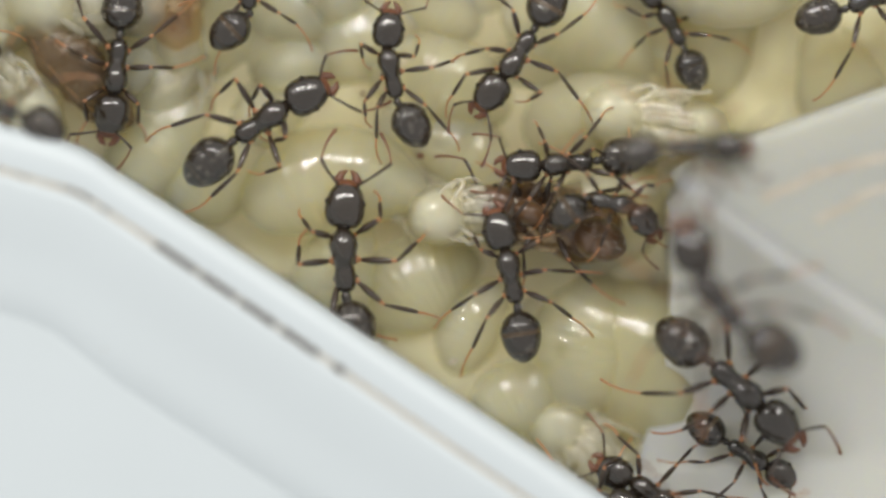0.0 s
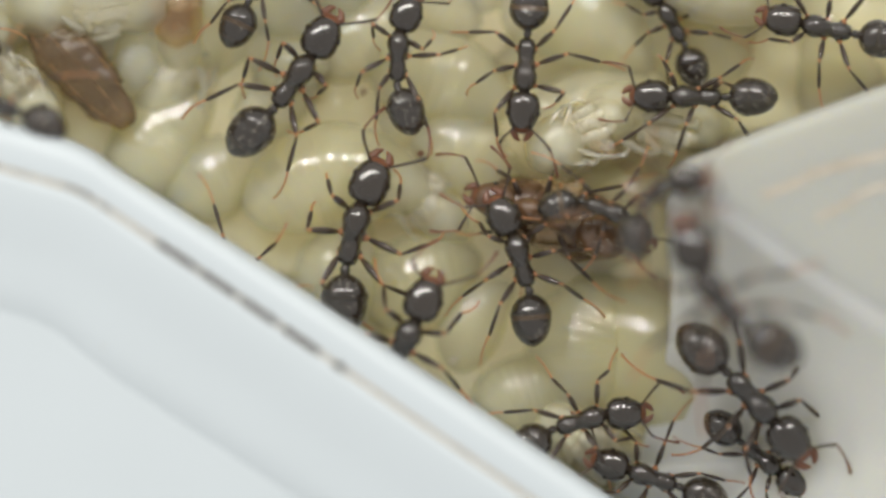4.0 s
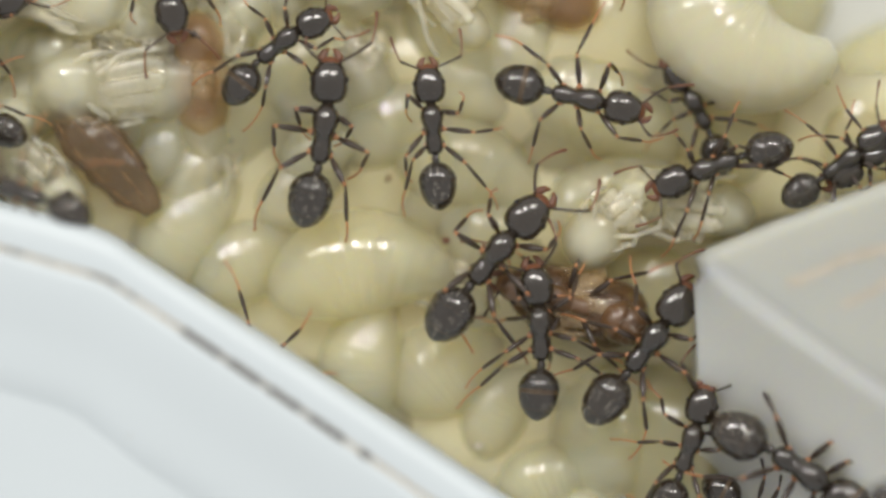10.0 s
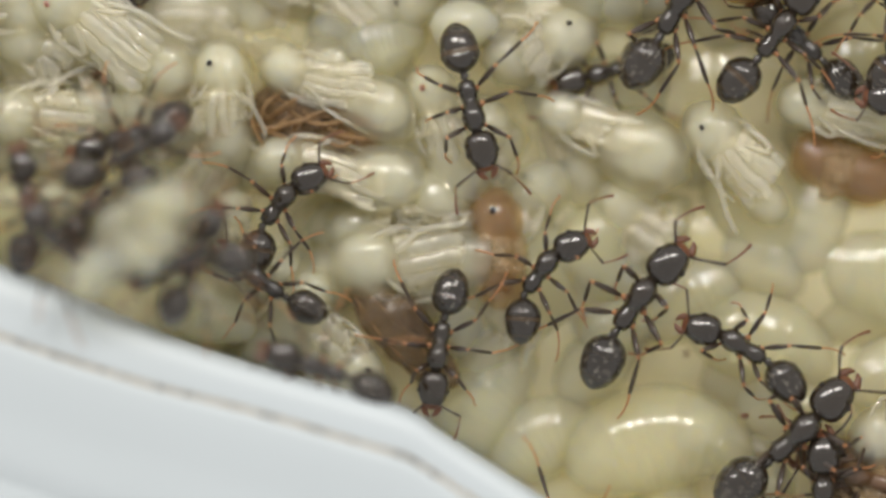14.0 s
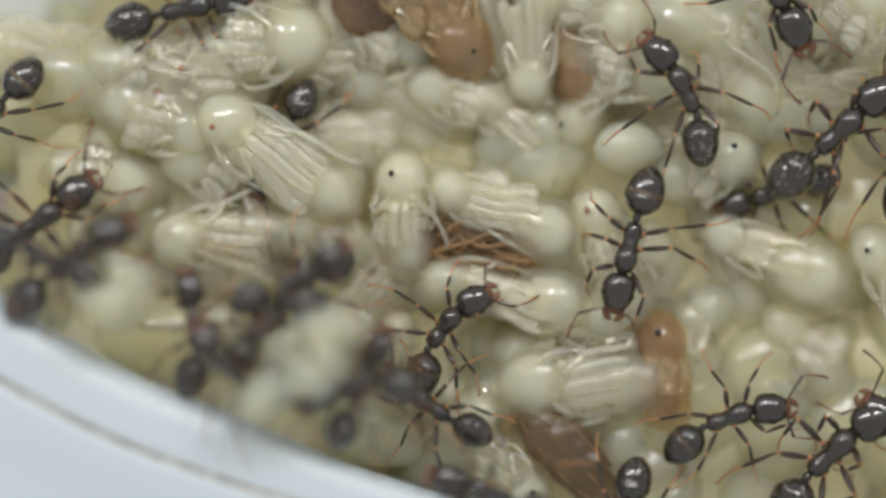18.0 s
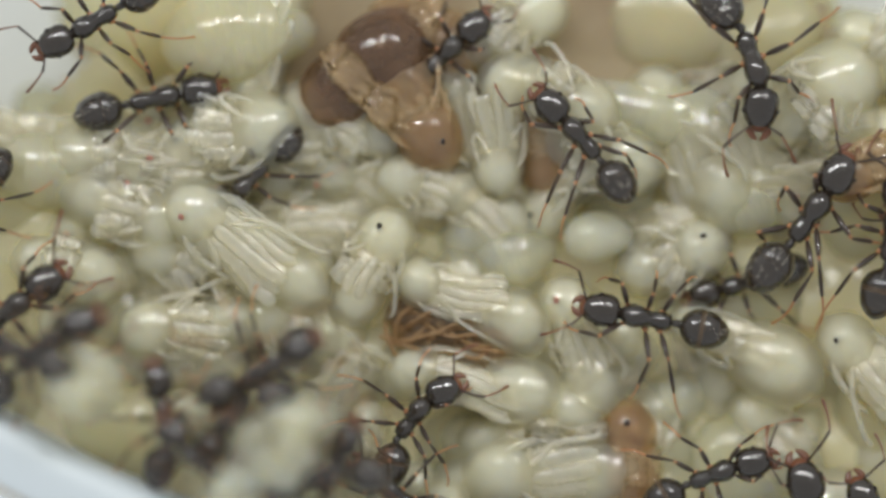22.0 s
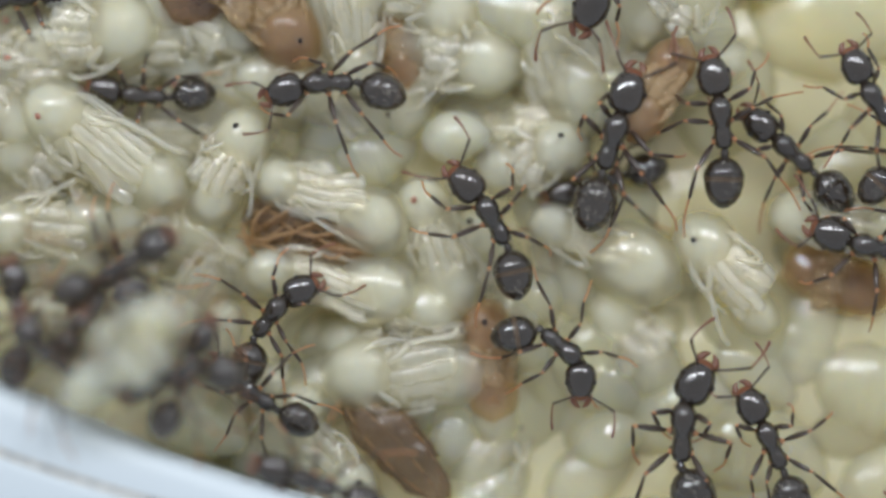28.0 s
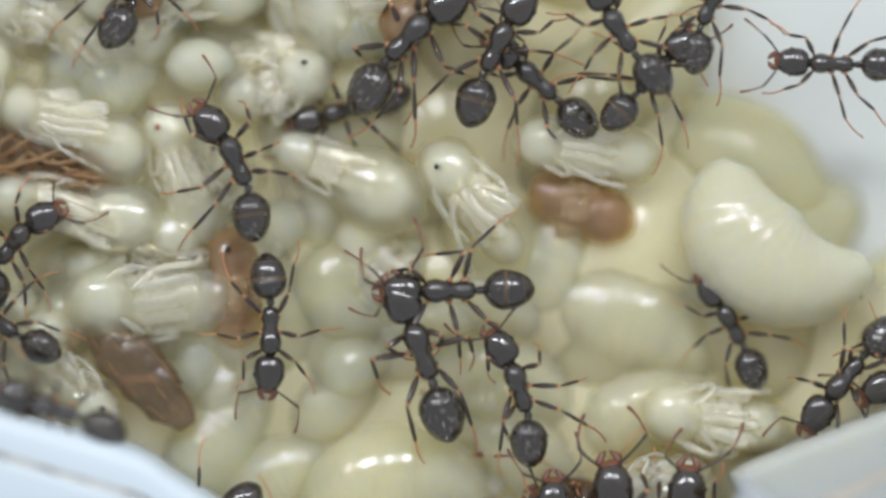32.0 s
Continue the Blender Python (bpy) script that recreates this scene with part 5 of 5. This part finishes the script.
    go(ant_b1, [(0, -3.01, 9.95, 4.40, 125, -2, -2), (6, -2.65, 8.62, 4.40, 198, -4, -4), (12, -2.29, 7.28, 4.40, 270, -6, -6), (12.5, -1.54, 5.39, 4.40, 285, -1, -1), (13, -1.44, 4.23, 4.40, 288, -2, -2), (13.5, -0.98, 0.56, 4.40, 265, 2, 2), (14, -1.22, -1.78, 4.40, 260, 4, 4), (14.5, -1.15, -3.84, 4.40, 267, -0, -0), (15, -0.78, -3.49, 4.40, 265, -2, -2), (15.5, -0.94, -3.49, 4.40, 263, -2, -2), (17.5, -0.82, -3.61, 4.40, 257, -4, -4), (18, -0.81, -3.67, 4.40, 253, -3, -3), (20, -1.71, -4.60, 4.40, 237, -1, -1), (24, -0.42, -6.30, 4.40, 219, -7, -7), (32, -0.42, -6.30, 4.40, 219, -7, -7)], 0.80)
    go(ant_b2, [(0, -0.11, 4.12, 4.40, -74, -2, -2), (11, -0.59, 4.08, 4.40, -74, -2, -2), (11.5, -0.53, 4.18, 4.40, -74, -2, -2), (12, -0.11, 4.12, 4.40, -74, -2, -2), (12.5, -0.36, 4.43, 4.40, -77, -2, -2), (13, -0.30, 5.28, 4.40, -79, -2, -2), (13.5, -0.19, 5.30, 4.40, -78, -0, -0), (14, -0.27, 5.28, 4.40, -77, 2, 2), (14.5, -0.43, 5.39, 4.40, -76, 3, 3), (15, -0.54, 5.27, 4.40, -75, 5, 5), (15.5, -0.52, 5.05, 4.40, -80, 4, 4), (17.5, -0.39, 4.37, 4.40, -96, 0, 0), (18, -0.52, 4.73, 4.40, -105, 3, 3), (18.5, -0.14, 5.52, 4.40, -155, -8, -8), (19, 0.28, 5.21, 4.40, -189, -8, -8), (19.5, 0.23, 5.54, 4.40, -199, -5, -5), (20, 0.40, 5.78, 4.40, -210, -0, -0), (20.5, 0.75, 5.72, 4.40, -205, 0, 0), (21, 0.97, 5.54, 4.40, -199, 1, 1), (21.5, 0.89, 5.46, 4.40, -196, 1, 1), (22, 0.87, 5.36, 4.40, -191, 1, 1), (22.5, 0.78, 5.44, 4.40, -187, 1, 1), (23, 0.81, 5.25, 4.40, -183, 0, 0), (23.5, 0.90, 5.30, 4.40, -198, -19, -19), (24, 0.78, 5.10, 4.40, -198, -19, -19), (24.5, 0.61, 5.05, 4.40, -198, -20, -20), (25, 0.26, 5.23, 4.40, -182, -0, -0), (25.5, 0.21, 5.04, 4.40, -208, -20, -20), (27.5, 0.50, 5.33, 4.40, -242, 15, 15), (28, 0.60, 5.29, 4.40, -241, 17, 17), (28.5, 0.67, 5.36, 4.40, -240, 19, 19), (29, 0.67, 5.32, 4.40, -242, 14, 14), (29.5, 0.80, 5.21, 4.40, -250, 23, 23), (30, 0.82, 4.98, 4.40, -254, 28, 28), (30.5, 0.80, 4.82, 4.40, -254, 22, 22), (31, 0.78, 4.71, 4.40, -250, 23, 23), (31.5, 0.79, 4.70, 4.40, -247, 21, 21), (32, 0.59, 4.89, 4.40, -245, 18, 18)], 0.85)
    go(ant_b3, [(0, 6.68, 13.84, 4.40, -117, 0, 0), (13, 6.65, 12.91, 4.40, -114, 4, 4), (15, 2.68, 10.56, 4.40, -111, -1, -1), (15.5, 2.23, 9.52, 4.40, -121, -5, -5), (16.5, 1.64, 9.49, 4.40, -186, 2, 2), (17.5, 1.04, 9.45, 4.40, -252, 8, 8), (18, 1.11, 9.46, 4.40, -244, 19, 19), (18.5, 1.13, 9.44, 4.40, -248, 13, 13), (19, 0.72, 9.89, 4.40, -245, 13, 13), (19.5, 0.49, 9.76, 4.40, -242, 9, 9), (20, 0.34, 10.10, 4.40, -241, 7, 7), (20.5, 0.01, 10.49, 4.40, -239, 5, 5), (21, -0.38, 10.88, 4.40, -240, 3, 3), (21.5, -0.38, 10.62, 4.40, -240, 1, 1), (22, -1.02, 10.67, 4.40, -229, 4, 4), (22.5, -2.37, 10.49, 4.40, -206, 19, 19), (23, -2.73, 10.07, 4.40, -198, 12, 12), (23.5, -3.91, 9.94, 4.40, -195, 7, 7), (24, -4.70, 9.93, 4.40, -192, -2, -2), (24.5, -3.95, 9.77, 4.40, -185, 3, 3), (25, -4.08, 9.74, 4.40, -178, 6, 6), (25.5, -4.15, 9.79, 4.40, -178, 8, 8), (27.5, -4.42, 9.28, 4.40, -179, 16, 16), (28, -4.28, 9.30, 4.40, -179, 21, 21), (28.5, -4.25, 9.02, 4.40, -179, 20, 20), (29, -3.19, 9.53, 4.40, -190, 43, 43), (29.5, -3.18, 9.95, 4.40, -204, 46, 46), (30, -3.76, 9.86, 4.40, -226, 48, 48), (30.5, -3.59, 10.27, 4.40, -188, 52, 52), (31, -3.18, 10.20, 4.40, -230, 48, 48), (31.5, -3.13, 10.05, 4.40, -234, 52, 52), (32, -2.70, 10.32, 4.40, -251, 52, 52)], 0.82)
    go(ant_b4, [(0, -10.98, 7.79, 3.25, -129, -3, -3), (17.5, -10.51, 7.81, 3.25, -111, -3, -3), (18, -10.78, 7.74, 3.25, -115, -2, -2), (18.5, -10.68, 8.76, 3.25, -120, -2, -2), (19, -10.48, 9.04, 3.25, -124, -1, -1), (19.5, -10.69, 8.79, 3.25, -123, -1, -1), (20.5, -10.94, 8.77, 3.25, -122, 1, 1), (21, -10.72, 8.85, 3.25, -121, 3, 3), (21.5, -10.76, 9.20, 3.25, -128, 1, 1), (22.5, -10.80, 9.42, 3.25, -139, -2, -2), (23, -10.48, 8.67, 3.25, -144, -3, -3), (23.5, -10.05, 8.49, 3.25, -145, -3, -3), (24, -9.86, 8.49, 3.25, -146, -2, -2), (24.5, -9.80, 8.49, 3.25, -147, -1, -1), (25, -10.22, 8.51, 3.25, -148, -1, -1), (25.5, -10.32, 8.59, 3.25, -155, -2, -2), (28, -9.74, 8.94, 3.25, -184, -11, -11), (30, -9.70, 8.83, 3.25, -174, 2, 2), (32, -9.70, 8.83, 3.25, -174, 2, 2)], 0.74)
    go(ant_b5, [(0, -17.93, 5.37, 5.00, 35, -1, -1), (21, -17.80, 5.56, 5.00, 37, 1, 1), (32, -17.80, 5.56, 5.00, 37, 1, 1)], 0.88)
    go(ant_b6, [(0, -13.51, 11.84, 3.30, 12, -3, -3)], 0.85)
    go(ant_b7, [(0, -15.13, 14.28, 4.40, -150, -2, -2), (21, -15.13, 14.28, 4.40, -150, -2, -2), (23, -15.57, 13.83, 4.40, -150, -4, -4), (32, -15.57, 13.83, 4.40, -150, -4, -4)], 0.81)
    go(ant_b8, [(0, -19.45, 8.46, 3.80, -128, 6, 6)], 0.82)
    go(ant_b9, [(0, 4.62, 13.98, 4.40, -43, -2, -2), (17.5, 3.95, 12.48, 4.40, -63, -0, -0), (18, 3.73, 12.51, 4.40, -64, -0, -0), (18.5, 4.19, 12.35, 4.40, -64, -0, -0), (19, 3.96, 12.14, 4.40, -65, -0, -0), (19.5, 3.63, 12.50, 4.40, -61, -9, -9), (20, 3.60, 12.60, 4.40, -58, -16, -16), (20.5, 3.52, 13.08, 4.40, -53, -16, -16), (21, 3.43, 13.05, 4.40, -50, -18, -18), (21.5, 3.49, 12.92, 4.40, -60, -21, -21), (22, 4.05, 12.91, 4.40, -70, -24, -24), (23, 3.78, 11.97, 4.40, -90, -26, -26), (25, 3.63, 12.19, 4.40, -114, -15, -15), (25.5, 4.15, 13.05, 4.40, -118, -5, -5), (28, 4.10, 12.78, 4.40, -117, 2, 2), (32, 4.10, 12.78, 4.40, -117, 2, 2)], 0.93)
    go(ant_b10, [(0, 5.72, 8.26, 4.40, 61, -1, -1), (13, 5.68, 8.21, 4.40, 61, 3, 3), (13.5, 5.61, 8.24, 4.40, 61, 3, 3), (14, 5.78, 8.24, 4.40, 60, 3, 3), (14.5, 5.77, 8.33, 4.40, 60, 2, 2), (15, 5.86, 8.41, 4.40, 60, 2, 2), (15.5, 5.83, 8.32, 4.40, 56, -0, -0), (17.5, 5.78, 8.63, 4.40, 41, -8, -8), (18, 5.71, 8.22, 4.40, 43, 1, 1), (18.5, 5.70, 8.37, 4.40, 48, -0, -0), (19, 5.63, 8.45, 4.40, 51, 6, 6), (19.5, 5.67, 8.58, 4.40, 53, -5, -5), (20, 5.69, 8.48, 4.40, 53, -1, -1), (20.5, 5.74, 8.40, 4.40, 52, 2, 2), (21, 5.78, 8.45, 4.40, 52, 3, 3), (21.5, 5.74, 8.39, 4.40, 53, 4, 4), (22, 5.75, 8.38, 4.40, 54, 5, 5), (22.5, 5.68, 8.46, 4.40, 55, 6, 6), (23, 5.59, 8.34, 4.40, 56, 7, 7), (23.5, 5.28, 8.30, 4.40, 55, 2, 2), (24, 5.30, 8.01, 4.40, 54, -5, -5), (24.5, 5.20, 7.70, 4.40, 55, -12, -12), (25, 4.73, 7.58, 4.40, 56, -20, -20), (25.5, 4.48, 7.67, 4.40, 58, -18, -18), (27.5, 4.02, 7.97, 4.40, 70, -6, -6), (28, 4.13, 7.63, 4.40, 73, -2, -2), (28.5, 4.19, 7.39, 4.40, 79, 4, 4), (29, 4.15, 7.40, 4.40, 77, 2, 2), (29.5, 4.33, 7.39, 4.40, 78, 8, 8), (30, 4.43, 7.61, 4.40, 68, -1, -1), (30.5, 4.85, 7.98, 4.40, 70, 5, 5), (31, 4.95, 8.09, 4.40, 61, 0, 0), (31.5, 5.31, 8.51, 4.40, 59, 2, 2), (32, 5.73, 8.52, 4.40, 46, -14, -14)], 0.95)
    go(ant_b11, [(0, 9.22, 7.85, 4.40, 58, 7, 7), (13, 9.33, 7.29, 4.40, 43, 8, 8), (13.5, 8.99, 7.43, 4.40, 48, 7, 7), (14, 8.72, 7.46, 4.40, 53, 5, 5), (14.5, 8.53, 7.69, 4.40, 58, 5, 5), (15, 8.41, 7.79, 4.40, 63, 4, 4), (15.5, 8.37, 7.78, 4.40, 66, 3, 3), (17.5, 7.98, 7.92, 4.40, 78, 5, 5), (21, 8.01, 7.70, 4.40, 76, 6, 6), (23, 8.28, 7.97, 4.40, 86, 0, 0), (25, 7.50, 7.54, 4.40, 90, -5, -5), (27.5, 7.50, 8.15, 4.40, 90, 6, 6), (28, 7.33, 8.18, 4.40, 96, 8, 8), (28.5, 7.31, 8.32, 4.40, 99, 8, 8), (29, 7.64, 8.30, 4.40, 85, 2, 2), (29.5, 7.47, 8.17, 4.40, 84, 1, 1), (30, 7.57, 7.99, 4.40, 74, -2, -2), (30.5, 7.76, 8.02, 4.40, 75, -2, -2), (31, 8.46, 8.20, 4.40, 68, -5, -5), (31.5, 8.37, 8.28, 4.40, 61, -10, -10), (32, 8.31, 8.25, 4.40, 64, -9, -9)], 0.87)
    go(ant_b13, [(0, 9.43, 7.26, 3.60, 138, 1, 1)], 0.81)
    go(ant_b14, [(0, 11.88, 8.71, 4.60, 123, -9, -9)], 0.80)
    go(ant_b15, [(0, 12.92, 7.42, 4.40, 48, 0, 0)], 0.74)
    go(ant_b12, [(0, 18.10, 7.71, 4.40, -182, -2, -2)], 0.72)
    go(ant_b16, [(0, -5.02, 13.13, 3.30, 44, -3, -3)], 0.79)
    go(ant_c4, [(0, 13.22, 5.43, 4.40, 176, -1, -1), (20, 13.22, 5.43, 4.40, 176, -1, -1), (27.5, 12.50, 5.02, 4.40, 168, -8, -8), (28, 11.84, 4.45, 4.40, 167, -9, -9), (28.5, 11.47, 4.31, 4.40, 174, -6, -6), (29, 11.14, 3.48, 4.40, 181, 0, 0), (29.5, 9.54, 2.47, 4.40, 196, 8, 8), (30, 8.35, 2.07, 4.40, 194, 2, 2), (30.5, 6.65, 1.68, 4.40, 185, 1, 1), (31, 6.59, 1.18, 4.40, 190, 6, 6), (31.5, 6.90, 0.87, 4.40, 185, -1, -1), (32, 6.83, 1.04, 4.40, 181, 0, 0)], 0.87)
    go(ant_c5, [(0, 15.21, 0.08, 3.30, 118, 7, 7)], 0.72)
    go(ant_c6, [(0, 14.61, 9.52, 4.40, 65, -16, -16)], 0.75)
    go(ant_l7, [(0, -12.16, 1.25, 8.00, 142, -21, -21)], 0.72)
    go(ant_l8, [(0, -8.66, 0.79, 7.60, 192, 23, 23)], 0.72)
    go(ant_l9, [(0, -17.69, 4.60, 8.00, 153, -4, -4)], 0.72)
    go(ant_l4, [(0, -5.92, 2.45, 4.20, 53, -26, -26)], 0.77)
    go(ant_l5, [(0, -6.39, 0.14, 4.60, 146, -8, -8)], 0.72)
    go(ant_l6, [(0, -10.28, 4.43, 5.60, -158, -7, -7), (13, -10.28, 4.43, 5.60, -158, -7, -7), (15, -10.56, 4.16, 5.60, -159, 3, 3), (17.5, -10.35, 3.38, 5.60, -141, 8, 8), (21, -10.49, 3.73, 5.60, -140, 10, 10), (32, -10.49, 3.73, 5.60, -140, 10, 10)], 0.72)
    go(ant_la, [(0, -11.21, 2.46, 7.40, -139, 26, 26)], 0.72)
    go(ant_lb, [(0, -8.32, 0.83, 7.20, 66, -1, -1)], 0.72)
    go(ant_lc, [(0, -4.67, -2.37, 6.40, 160, 5, 5)], 0.78)
    go(ant_ld, [(0, -13.20, 2.47, 6.40, 92, 15, 15)], 0.72)
    go(ant_le, [(0, -16.76, 4.45, 7.00, 37, -10, -10)], 0.88)
    go(ant_lf, [(25, -10.19, 3.90, 7.40, 28, 8, 8)], 0.75)
    walk(tossed, [(t, Matrix.Translation(at(x, y, 3.1)) @ pose(0, 0, 0, 0, 0, h)) for t, x, y, h in ((0, 322, 62, 95), (15.5, 322, 62, 95), (17.5, 352, 40, 95), (19.5, 352, 40, 95), (20.5, 375, -20, 65), (32, 372, -18, 65))])
    walk(carried, [(t, Matrix.Translation(at(x, y, 3.5)) @ pose(0, 0, 0, 0, 0, h)) for t, x, y, h in ((0, 1290, 775, 190), (1, 1307, 770, 190), (2, 1370, 740, 200), (2.5, 1393, 717, 200), (5, 1533, 637, 215), (7, 1494, 681, 225), (8, 1477, 668, 225), (10, 1513, 664, 225), (11, 1505, 676, 225), (13, 1490, 700, 215), (32, 1520, 740, 200))])
    walk(tugged, [(t, Matrix.Translation(at(x, y, 3.9)) @ pose(0, 0, 0, 0, 0, h)) for t, x, y, h in ((0, 1260, -100, 200), (15, 1250, -105, 200), (22, 1200, -130, 210), (25, 1093, -90, 230), (28, 1080, -60, 240), (30, 1110, -85, 240), (32, 1120, -95, 240))])


motions()
